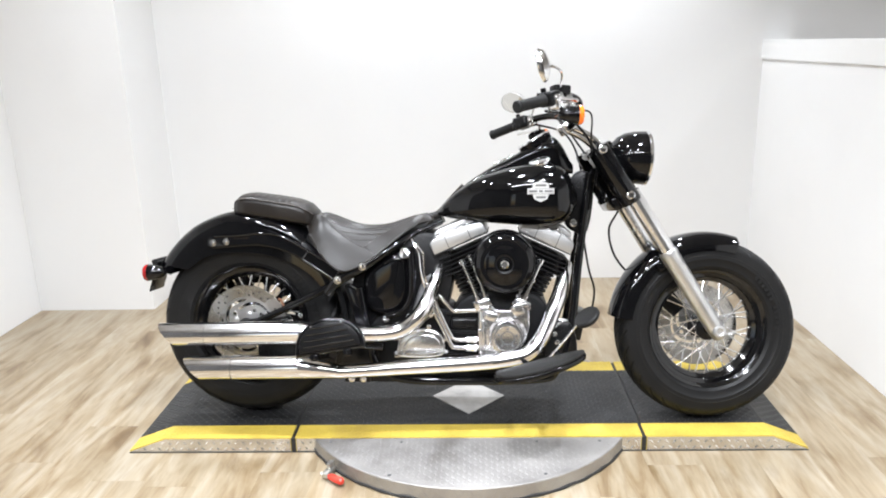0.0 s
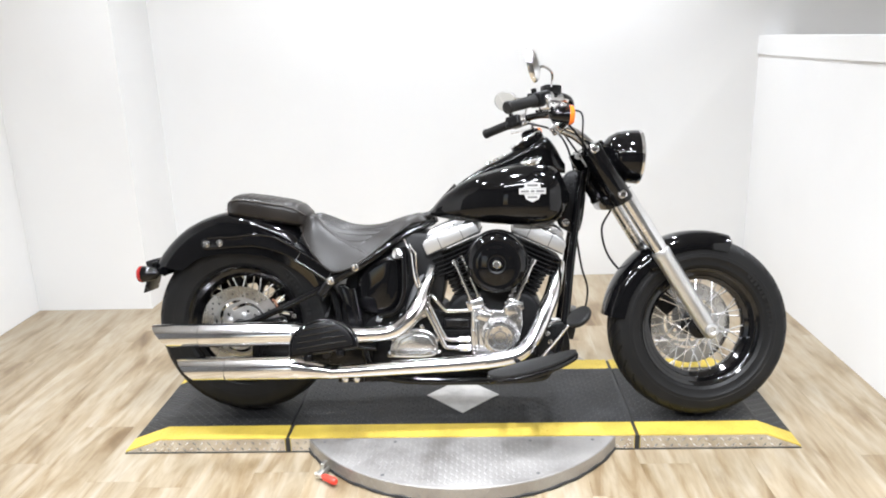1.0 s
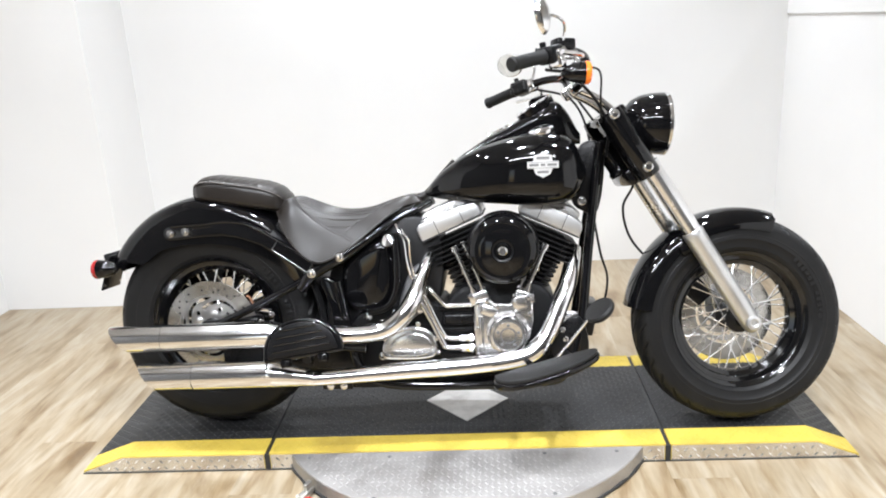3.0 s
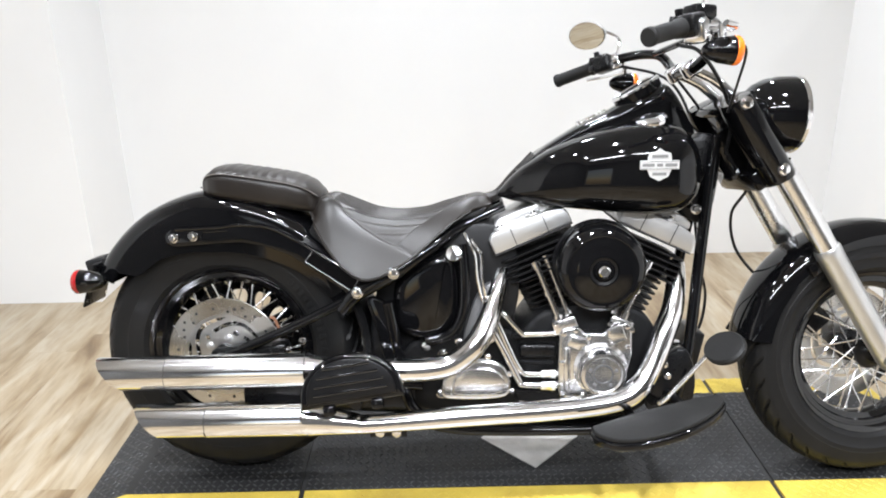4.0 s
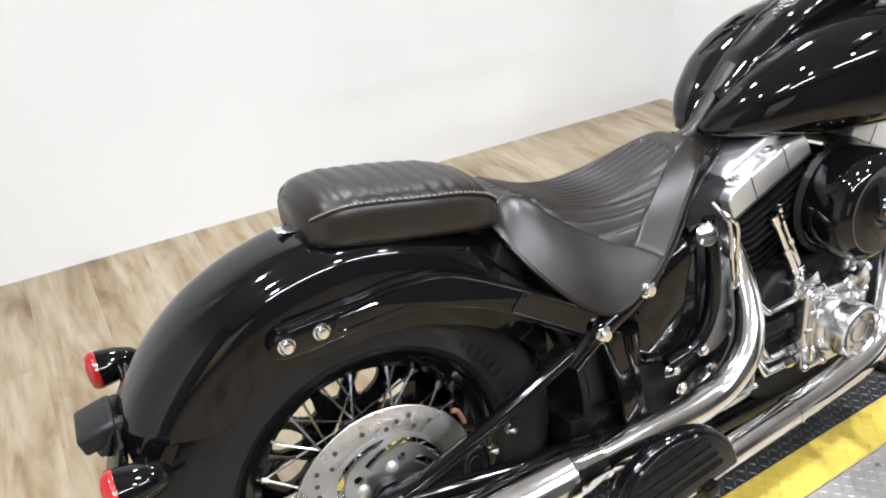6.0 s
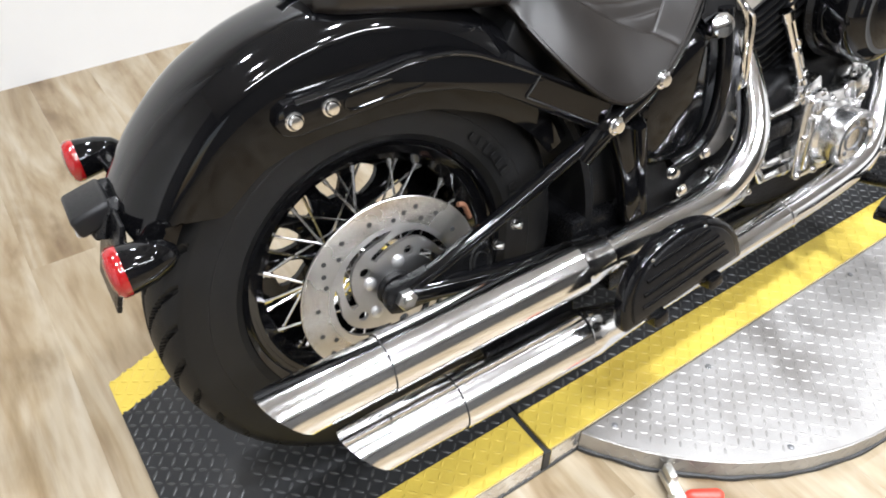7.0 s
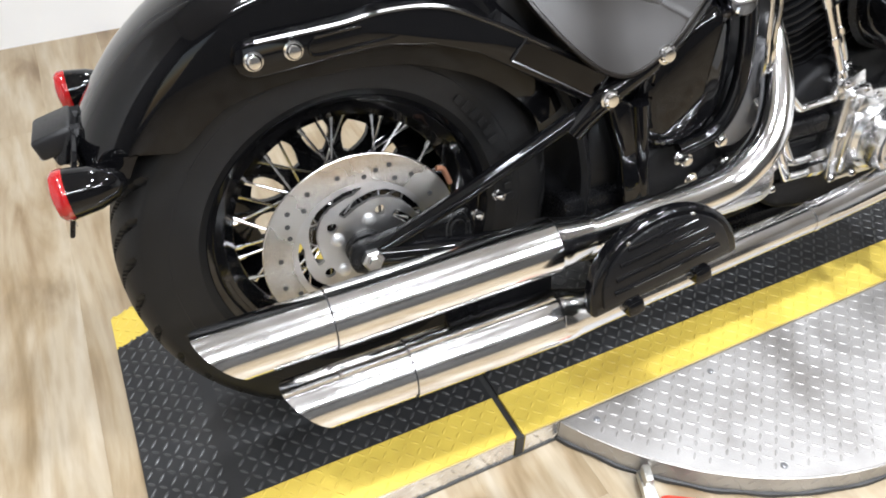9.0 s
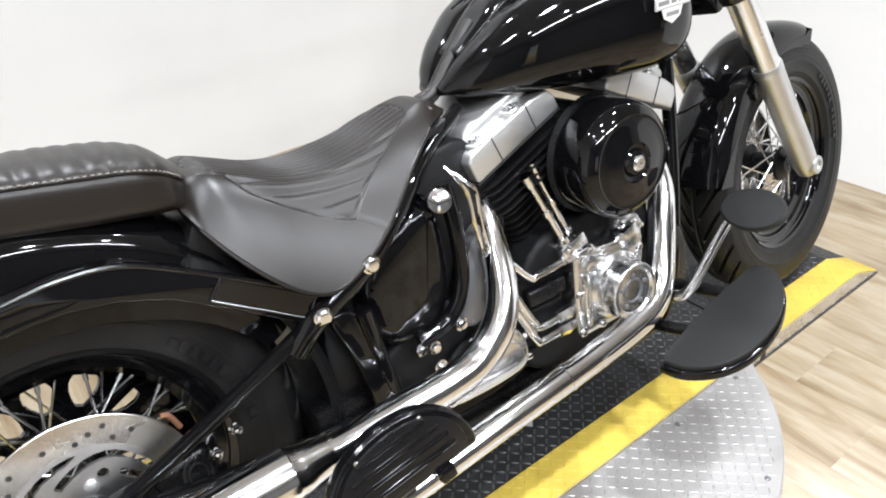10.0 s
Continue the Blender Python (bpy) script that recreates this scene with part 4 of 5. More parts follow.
def pillion():
    tilt = lambda x: 0.752 - (x + 0.03) * 0.17
    pts_w = [(-0.04, 0.055), (-0.03, 0.08), (0.0, 0.092), (0.12, 0.099), (0.2, 0.093), (0.235, 0.08), (0.252, 0.05)]
    pts_h = [(-0.04, 0.036), (-0.024, 0.06), (0.02, 0.073), (0.1, 0.076), (0.18, 0.076), (0.228, 0.066), (0.25, 0.04)]
    bm = BM()
    rings = []
    for k in range(80):
        x = -0.04 + 0.29 * k / 79
        w, h, zb = ease(x, pts_w), ease(x, pts_h), tilt(x) - 0.0215
        ring = []
        for i in range(64):
            a = 2 * math.pi * i / 64
            c, s = math.cos(a), math.sin(a)
            y = w * math.copysign(abs(c) ** 0.42, c)
            z = zb + h / 2 + h / 2 * math.copysign(abs(s) ** 0.46, s)
            if s > 0.2 and abs(y) < w * 0.92 and 0.0 < x < 0.22:
                z += 0.0019 * abs(math.sin((x + 0.01) / 0.22 * math.pi * 9)) - 0.0012
            if s > 0:
                z += 0.012 * (1 - (y / w) ** 2)
            ring.append(V(x, y, z))
        rings.append(ring)
    bridge(bm, rings)
    ob = part("pillion_pad", bm, LEATHER, bike, "black leather pillion pad with cross ribs", angle=70)
    for s in (-1, 1):
        line = [V(x, s * ease(x, pts_w) * 0.985, tilt(x) - 0.0215 + ease(x, pts_h) * 0.88) for x in (-0.034, -0.024, -0.005, 0.02, 0.07, 0.12, 0.17, 0.21, 0.235, 0.244)]
        part("piping", tube(BM(), line, 0.0022, 6, 6), LEATHER, ob)
        bm = BM()
        dense = spline(line, 12)
        for a, b in list(zip(dense, dense[1:]))[::2]:
            tube(bm, [a + V(0, s * 0.0018, 0.003), b + V(0, s * 0.0018, 0.003)], 0.0011, 5)
        part("stitching", bm, STITCH, ob, "grey stitching")
    part("seat_bracket", rbox(BM(), (0.045, 0.028, 0.003), pose(-0.043, 0, 0.745, 0, 8, 0), 0.001), CHROME, bike, "chrome seat bracket")
    return ob


pillion()


# ---- fuel tank and console ----
TANK_TOP = [(0.688, 0.728), (0.7, 0.752), (0.738, 0.791), (0.8, 0.835), (0.861, 0.863), (0.921, 0.881), (0.982, 0.894), (1.042, 0.901), (1.1, 0.893), (1.135, 0.868), (1.155, 0.83), (1.166, 0.79)]
TANK_LOW = [(0.688, 0.722), (0.72, 0.713), (0.796, 0.704), (0.9, 0.695), (1.041, 0.685), (1.104, 0.69), (1.14, 0.71), (1.158, 0.74), (1.166, 0.77)]
TANK_W = [(0.688, 0.03), (0.7, 0.06), (0.74, 0.1), (0.8, 0.138), (0.87, 0.168), (0.95, 0.19), (1.03, 0.199), (1.09, 0.194), (1.13, 0.175), (1.155, 0.14), (1.166, 0.1)]


def tank_lobe(s):
    bm = BM()
    rings = []
    n = 56
    xs = [0.688 + 0.478 * (0.5 - 0.5 * math.cos(math.pi * k / 60)) for k in range(61)]
    for x in xs:
        zt, zl, w = ease(x, TANK_TOP), ease(x, TANK_LOW), ease(x, TANK_W)
        inner = min(0.012, w * 0.2)
        yc, hw = -(w + inner) / 2, (w - inner) / 2
        zc = zl + (zt - zl) * 0.46
        ring = []
        for k in range(n):
            a = 2 * math.pi * k / n
            c, q = math.cos(a), math.sin(a)
            y = yc + hw * math.copysign(abs(c) ** 0.82, c)
            z = zc + ((zt - zc) if q > 0 else (zc - zl)) * math.copysign(abs(q) ** 0.8, q)
            ring.append(V(x, y if s < 0 else -y, z))
        rings.append(ring)
    bridge(bm, rings)
    tank = part("fuel_tank", bm, GLOSS, bike, "glossy black teardrop fuel tank", angle=60)
    d = V(-0.25, s * 0.28, 1).normalized()
    cap = [(0, -0.003), (0.036, -0.003), (0.0375, 0.002), (0.036, 0.008), (0.03, 0.011), (0.012, 0.013), (0, 0.013)]
    part("fuel_cap", lathe(BM(), cap, axis((1.04, s * 0.115, 0.901), d), 32), CHROME, tank, "chrome fuel cap")
    return tank


tanks = {s: tank_lobe(s) for s in (-1, 1)}


def badge(s):
    """Plain shield and bar in silver on the tank's side."""
    m = Matrix.Translation((1.039, s * 0.2, 0.808)) @ Matrix.Rotation(radians(3 if s < 0 else -3), 4, "X") @ Matrix.Rotation(radians(2.5 * -s), 4, "Z") @ Matrix.Scale(0.87, 4)
    shield = [(-0.028, 0.03), (-0.012, 0.034), (0, 0.042), (0.012, 0.034), (0.028, 0.03), (0.031, 0.012), (0.031, -0.012), (0.024, -0.03), (0.0, -0.042), (-0.024, -0.03), (-0.031, -0.012), (-0.031, 0.012)]
    ob = part("tank_badge", prism(BM(), shield, s * 0.003, s * 0.006, 0.0008, 1), BADGE, tanks[s], "silver shield-shaped tank badge", m=m)
    part("badge_bar", prism(BM(), [(-0.05, -0.0115), (0.05, -0.0115), (0.05, 0.0115), (-0.05, 0.0115)], s * 0.003, s * 0.008, 0.0006, 1), BADGE, ob)
    bm = BM()
    for x, wide, z in ((-0.029, 0.03, 0), (0, 0.014, 0), (0.029, 0.03, 0), (0, 0.04, 0.022), (0, 0.036, -0.023)):
        rbox(bm, (wide, 0.001, 0.0075), pose(x, s * (0.0084 if z == 0 else 0.0064), z))
    for z in (-0.0095, 0.0095):
        rbox(bm, (0.096, 0.001, 0.0012), pose(0, s * 0.0082, z))
    part("badge_lettering", bm, INK, ob)


both(badge)


def console():
    top = [(0.73, 0.782), (0.8, 0.841), (0.88, 0.891), (0.94, 0.918), (0.98, 0.942), (1.01, 0.962), (1.06, 0.986), (1.085, 0.994), (1.105, 0.98), (1.13, 0.945), (1.158, 0.885)]
    low = [(0.73, 0.77), (0.9, 0.85), (1.16, 0.86)]
    wid = [(0.73, 0.026), (0.8, 0.04), (0.9, 0.05), (0.97, 0.052), (1.04, 0.06), (1.1, 0.058), (1.135, 0.045), (1.158, 0.03)]
    bm = BM()
    rings = []
    for k in range(50):
        x = 0.73 + 0.428 * k / 49
        zt, zl, w = ease(x, top), ease(x, low), ease(x, wid)
        rings.append([V(x, w * math.copysign(abs(math.cos(a)) ** 0.6, math.cos(a)), (zt + zl) / 2 + (zt - zl) / 2 * math.copysign(abs(math.sin(a)) ** 0.6, math.sin(a))) for a in (2 * math.pi * i / 32 for i in range(32))])
    bridge(bm, rings)
    ob = part("dash_console", bm, GLOSS, bike, "glossy black tank console")
    d = V(-0.5, 0, 0.87)
    part("speedometer", lathe(BM(), [(0, -0.004), (0.052, -0.004), (0.06, 0.004), (0.061, 0.025), (0.057, 0.029), (0.054, 0.026), (0.054, 0.024)], axis((1.036, 0, 0.957), d), 48), GLOSS, ob, "round speedometer in a black housing")
    part("speedometer_rim", lathe(BM(), [(0.0605, 0.022), (0.0625, 0.024), (0.0615, 0.0285), (0.057, 0.0305), (0.0545, 0.028)], axis((1.036, 0, 0.957), d), 48), CHROME, ob, "thin chrome rim")
    part("dial", lathe(BM(), [(0, 0.024), (0.0535, 0.024)], axis((1.036, 0, 0.957), d), 40), DIAL, ob)
    bm = BM()
    for k in range(13):
        a = radians(-120 + 20 * k + 90)
        rbox(bm, (0.007, 0.0014, 0.0006), axis((1.036, 0, 0.957), d) @ pose(0.042 * math.cos(a), 0.042 * math.sin(a), 0.0248, 0, 0, math.degrees(a)))
    part("dial_marks", bm, BADGE, ob)
    bm = BM()
    for x, z, r in ((0.888, 0.896, 0.006), (0.918, 0.909, 0.016), (0.95, 0.924, 0.006), (0.94, 0.919, 0.0045), (0.9, 0.901, 0.0045)):
        lathe(bm, [(0, 0), (r * 1.15, 0), (r * 1.15, 0.003), (r * 0.9, 0.005), (r * 0.9, 0.008), (r * 0.55, 0.0095), (r * 0.5, 0.007), (0, 0.007)], axis((x, 0, z - 0.003), (-0.4, 0, 0.9)), 16)
    part("ignition_switch", bm, CHROME, ob, "chrome ignition switch and indicator lamps")
    part("tank_strap", tube(BM(), [(0.655, 0, 0.712), (0.69, 0, 0.725), (0.73, 0, 0.768), (0.78, 0, 0.82)], 0.014, 12), LEATHER, bike, "black leather tank strap")


console()

# ---- engine ----
part("crankcase", prism(BM(), smooth_outline([(0.74, 0.2), (0.72, 0.32), (0.76, 0.42), (0.84, 0.46), (1.0, 0.46), (1.07, 0.4), (1.08, 0.28), (1.03, 0.19), (0.88, 0.17)], 4), -0.115, 0.13, 0.015, 3), WRINKLE, bike, "black crankcase")
part("gearbox", prism(BM(), smooth_outline([(0.44, 0.22), (0.45, 0.35), (0.56, 0.4), (0.72, 0.4), (0.76, 0.3), (0.74, 0.2), (0.56, 0.18)], 4), -0.105, 0.13, 0.015, 3), WRINKLE, bike, "black gearbox housing")
part("engine_guard", rbox(BM(), (0.6, 0.2, 0.05), pose(0.72, 0, 0.155), 0.01), SATIN, bike)


def cylinder(top_x, top_z, long):
    """Finned barrel, head and silver rocker box of the given length."""
    base = V(0.91, 0, 0.30)
    up = (V(top_x, 0, top_z) - base).normalized()
    along = V(up.z, 0, -up.x)
    m = Matrix((( along.x, 0, up.x, base.x), (0, 1, 0, 0), (along.z, 0, up.z, base.z), (0, 0, 0, 1)))
    reach = (V(top_x, 0, top_z) - base).length
    core = BM()
    lathe(core, [(0, 0.1), (0.058, 0.1), (0.058, reach - 0.1), (0, reach - 0.1)], m, 28)
    rbox(core, (0.145, 0.15, 0.07), m @ pose(0, 0, reach - 0.07), 0.012)
    cyl = part("cylinder", core, WRINKLE, bike, "black finned engine cylinder")
    n = 15
    for k in range(n):
        h = 0.125 + k * (reach - 0.165) / (n - 1)
        big = k >= n - 5
        w = (0.2, 0.215) if big else (0.148 + 0.002 * k, 0.165)
        bm = rbox(BM(), (w[0], w[1], 0.0042), m @ pose(0, 0, h))
        edges = [e for e in bm.edges if abs((e.verts[0].co - e.verts[1].co).normalized().dot(up)) > 0.9]
        bmesh.ops.bevel(bm, geom=edges, offset=0.035, segments=5, profile=0.5, affect="EDGES")
        part("fin", bm, WRINKLE, cyl, angle=30)
    half = long / 2
    # lower box with an arched upper edge, bolted cover with sunk corners on top
    side = [(-half, -0.026), (half, -0.026), (half, 0.0), (half - 0.008, 0.016), (half * 0.55, 0.024), (-half * 0.5, 0.026), (-half + 0.012, 0.024), (-half, 0.012)]
    rocker = part("rocker_box", prism(BM(), side, -0.112, 0.112, 0.005, 3, m=m @ pose(0, 0, reach + 0.012)), BRUSHED, bike, "satin silver rocker box")
    cover = [(-half * 0.82, 0.0), (half * 0.8, 0.0), (half * 0.76, 0.018), (half * 0.45, 0.026), (-half * 0.6, 0.026), (-half * 0.78, 0.016)]
    part("rocker_cover", prism(BM(), cover, -0.088, 0.088, 0.007, 3, m=m @ pose(0, 0, reach + 0.034)), BRUSHED, rocker)
    for x in (-half * 0.62, half * 0.22):
        for y in (-0.092, 0.092):
            part("bolt_boss", lathe(BM(), [(0, -0.02), (0.019, -0.02), (0.0185, 0.004), (0.016, 0.007), (0.012, 0.007), (0.011, 0.003), (0, 0.003)], m @ pose(x, y, reach + 0.036), 20), BRUSHED, rocker)
    bolts("rocker_bolt", [m @ V(x, y, reach + 0.038) for x in (-half * 0.62, half * 0.22) for y in (-0.092, 0.092)], up, CHROME, rocker, 0.008, 0.009)
    for x in (-half * 0.42, half * 0.4):
        part("rocker_seam", rbox(BM(), (0.002, 0.2255, 0.05), m @ pose(x, 0, reach + 0.011)), EDGE, rocker)
    part("gasket", rbox(BM(), (long, 0.22, 0.004), m @ pose(0, 0, reach - 0.0155)), EDGE, rocker)


cylinder(0.765, 0.64, 0.2)
cylinder(1.063, 0.641, 0.19)


def air_cleaner():
    m = axis((0.921, -0.111, 0.57), (0, -1, 0.0))
    ob = part("air_cleaner", lathe(BM(), [(0, 0.0), (0.088, 0.0), (0.099, 0.012), (0.102, 0.03), (0.102, 0.075), (0.099, 0.088), (0.091, 0.098), (0.08, 0.104), (0.076, 0.103), (0.06, 0.108), (0.034, 0.112), (0.03, 0.106), (0.024, 0.106), (0.02, 0.112), (0, 0.113)], m, 64), GLOSS, bike, "round glossy black air cleaner")
    part("backing_plate", lathe(BM(), [(0.0, -0.02), (0.07, -0.02), (0.101, 0.002), (0.107, 0.01), (0.102, 0.02), (0, 0.02)], m, 48), SATIN, ob)
    bm = BM()
    lathe(bm, [(0, 0.11), (0.0125, 0.11), (0.0135, 0.117), (0.01, 0.121), (0.005, 0.121), (0.005, 0.118), (0, 0.118)], m, 20)
    part("centre_bolt", bm, CHROME, ob, "chrome centre bolt")
    bm = BM()
    lathe(bm, [(0.0255, 0.1065), (0.029, 0.1075), (0.0315, 0.1085)], m, 40)
    part("ring_line", bm, SATIN, ob)
    part("intake", tube(BM(), [(0.92, -0.1, 0.566), (0.915, 0.0, 0.56)], 0.045, 16), SATIN, bike)


air_cleaner()


def cam_cover():
    out = [(0.838, 0.24), (0.831, 0.25), (0.829, 0.33), (0.831, 0.405), (0.84, 0.415), (0.878, 0.42), (0.89, 0.405), (0.936, 0.402), (0.95, 0.42), (0.99, 0.432), (1.003, 0.42), (1.006, 0.35), (0.992, 0.29), (0.96, 0.247), (0.95, 0.24)]
    ob = part("cam_cover", prism(BM(), out, -0.115, -0.152, 0.006, 3), POLISHED, bike, "polished aluminium cam cover")
    m = axis((0.93, -0.148, 0.316), (0, -1, 0))
    part("timer_cover", lathe(BM(), [(0, 0), (0.065, 0), (0.065, 0.006), (0.057, 0.012), (0.055, 0.046), (0.052, 0.051), (0.045, 0.052), (0.041, 0.047), (0.02, 0.044), (0, 0.044)], m, 48), POLISHED, ob, "round polished timer cover")
    bm = BM()
    lathe(bm, [(0.02, 0.044), (0.021, 0.0465), (0.024, 0.0465), (0.025, 0.044)], m, 32)
    part("cover_relief", bm, CASTING, ob, "dark cast ring")
    bolts("timer_screw", [m @ V(0.032 * math.cos(a), 0.032 * math.sin(a), 0.045) for a in (0.3, 1.56, 2.8, 4.07, 5.3)], (0, -1, 0), CASTING, ob, 0.0042, 0.003)
    bolts("cover_bolt", [(x, -0.15, z) for x, z in ((0.84, 0.25), (0.838, 0.33), (0.842, 0.403), (0.89, 0.248), (0.948, 0.25), (0.982, 0.292), (0.995, 0.37), (0.992, 0.42), (0.9, 0.394))], (0, -1, 0), CHROME, ob, 0.0065, 0.006)
    for size, m in (((0.05, 0.024, 0.03), pose(0.875, -0.152, 0.382, 0, 20, 0)), ((0.04, 0.03, 0.045), pose(0.965, -0.152, 0.405, 0, -20, 0)), ((0.016, 0.014, 0.11), pose(0.85, -0.154, 0.315))):
        part("cover_ridge", rbox(BM(), size, m, 0.006), POLISHED, ob)


cam_cover()


def pushrods():
    for pts in (((0.835, -0.128, 0.425), (0.773, -0.112, 0.572)), ((0.86, -0.11, 0.43), (0.8, -0.095, 0.585)), ((0.985, -0.128, 0.435), (1.047, -0.112, 0.572)), ((0.964, -0.11, 0.43), (1.022, -0.095, 0.585))):
        a, b = Vector(pts[0]), Vector(pts[1])
        bm = tube(BM(), [a, b], 0.0075, 12)
        tube(bm, [a, a + (b - a) * 0.12], 0.012, 12)
        tube(bm, [a + (b - a) * 0.45, a + (b - a) * 0.52], 0.0115, 12)
        tube(bm, [a + (b - a) * 0.88, b], 0.0115, 12)
        part("pushrod_tube", bm, CHROME, bike, "chrome pushrod tube")
    for x, t in ((0.846, 20), (0.978, -20)):
        bm = rbox(BM(), (0.06, 0.045, 0.036), pose(x, -0.122, 0.42, 0, -t, 0), 0.008)
        tb = part("tappet_block", bm, POLISHED, bike, "chrome tappet block")
        bolts("tappet_bolt", [(x + q, -0.147, 0.418 - q * 0.3) for q in (-0.024, 0.024)], (0, -1, 0), CHROME, tb, 0.0065, 0.007)


pushrods()

ob = part("gearbox_cover", prism(BM(), smooth_outline([(0.548, 0.24), (0.55, 0.285), (0.575, 0.315), (0.615, 0.332), (0.662, 0.336), (0.7, 0.318), (0.716, 0.28), (0.708, 0.243), (0.66, 0.232), (0.58, 0.232)], 4), -0.105, -0.146, 0.01, 3), POLISHED, bike, "polished gearbox side cover")
part("raised_pad", prism(BM(), smooth_outline([(0.575, 0.252), (0.58, 0.292), (0.62, 0.315), (0.665, 0.316), (0.695, 0.296), (0.698, 0.262), (0.67, 0.248), (0.61, 0.246)], 4), -0.14, -0.153, 0.005, 3), POLISHED, ob)
part("pad_rib", rbox(BM(), (0.09, 0.004, 0.005), pose(0.637, -0.154, 0.262), 0.0015), POLISHED, ob)
bolts("cover_bolt", [(x, -0.138, z) for x, z in ((0.547, 0.243), (0.558, 0.298), (0.66, 0.342), (0.612, 0.333), (0.712, 0.298), (0.718, 0.254))], (0, -1, 0), CHROME, ob, 0.006, 0.005)
bolts("engine_bolt", ((0.509, -0.135, 0.367), (0.538, -0.135, 0.321), (0.592, -0.130, 0.375), (0.666, -0.13, 0.386), (0.548, -0.108, 0.34), (1.091, -0.115, 0.314), (1.1, -0.115, 0.285), (0.545, -0.12, 0.24)), (0, -1, 0), CHROME, bike, 0.0095, 0.008, "chrome engine bolt")
bm = BM()
tube(bm, [(0.66, -0.12, 0.43), (0.674, -0.135, 0.404), (0.71, -0.14, 0.335), (0.737, -0.142, 0.28), (0.752, -0.138, 0.27), (0.83, -0.134, 0.268)], 0.009, 10)
tube(bm, [(0.67, -0.12, 0.45), (0.684, -0.135, 0.424), (0.712, -0.14, 0.36), (0.735, -0.142, 0.315), (0.755, -0.138, 0.298), (0.83, -0.134, 0.297)], 0.008, 10)
tube(bm, [(0.69, -0.12, 0.452), (0.703, -0.13, 0.443), (0.742, -0.134, 0.4), (0.76, -0.134, 0.397), (0.825, -0.13, 0.398)], 0.0075, 10)
part("coolant_line", bm, CHROME, bike, "bent chrome engine oil lines")
for z in (0.268, 0.297):
    bm = lathe(BM(), [(0, 0), (0.012, 0), (0.012, 0.02), (0.0135, 0.022), (0.0135, 0.034), (0, 0.034)], axis((0.79, -0.134, z), (1, 0, 0)), 6)
    part("line_fitting", bm, CHROME, bike)
part("sensor_housing", rbox(BM(), (0.09, 0.03, 0.034), pose(0.782, -0.118, 0.353), 0.008, 3), SATIN, bike)
for z in (0.245, 0.32, 0.385):
    part("crankcase_rib", rbox(BM(), (0.1, 0.016, 0.012), pose(0.77, -0.112, z), 0.003), WRINKLE, bike)
part("oil_switch", lathe(BM(), [(0, 0), (0.012, 0), (0.012, 0.018), (0.0085, 0.02), (0.0085, 0.034), (0.005, 0.036), (0, 0.036)], axis((0.623, -0.115, 0.325), (-0.5, -1, 0.1)), 18), CHROME, bike, "chrome oil pressure switch")
part("oil_filter", tube(BM(), [(1.06, -0.02, 0.31), (1.15, -0.02, 0.31)], 0.038, 24), CHROME, bike)
part("pedal_bracket", prism(BM(), smooth_outline([(1.06, 0.19), (1.05, 0.25), (1.09, 0.33), (1.14, 0.355), (1.165, 0.3), (1.165, 0.23), (1.13, 0.19)], 3), -0.095, -0.122, 0.006, 2), SATIN, bike, "black pedal bracket")
part("neck_gusset", prism(BM(), smooth_outline([(1.13, 0.7), (1.15, 0.84), (1.2, 0.87), (1.23, 0.82), (1.21, 0.66), (1.16, 0.66)], 3), -0.028, 0.028, 0.006, 2), SATIN, bike, "black steering neck gusset")
bolts("neck_bolt", [(1.154, -0.1, 0.695)], (0, -1, 0), CHROME, bike, 0.01, 0.01)
part("bolt_post", tube(BM(), [(1.154, -0.1, 0.695), (1.16, -0.02, 0.695)], 0.008, 10), SATIN, bike)
part("regulator", rbox(BM(), (0.04, 0.13, 0.1), pose(1.175, 0, 0.33, 0, 12, 0), 0.006), SATIN, bike)


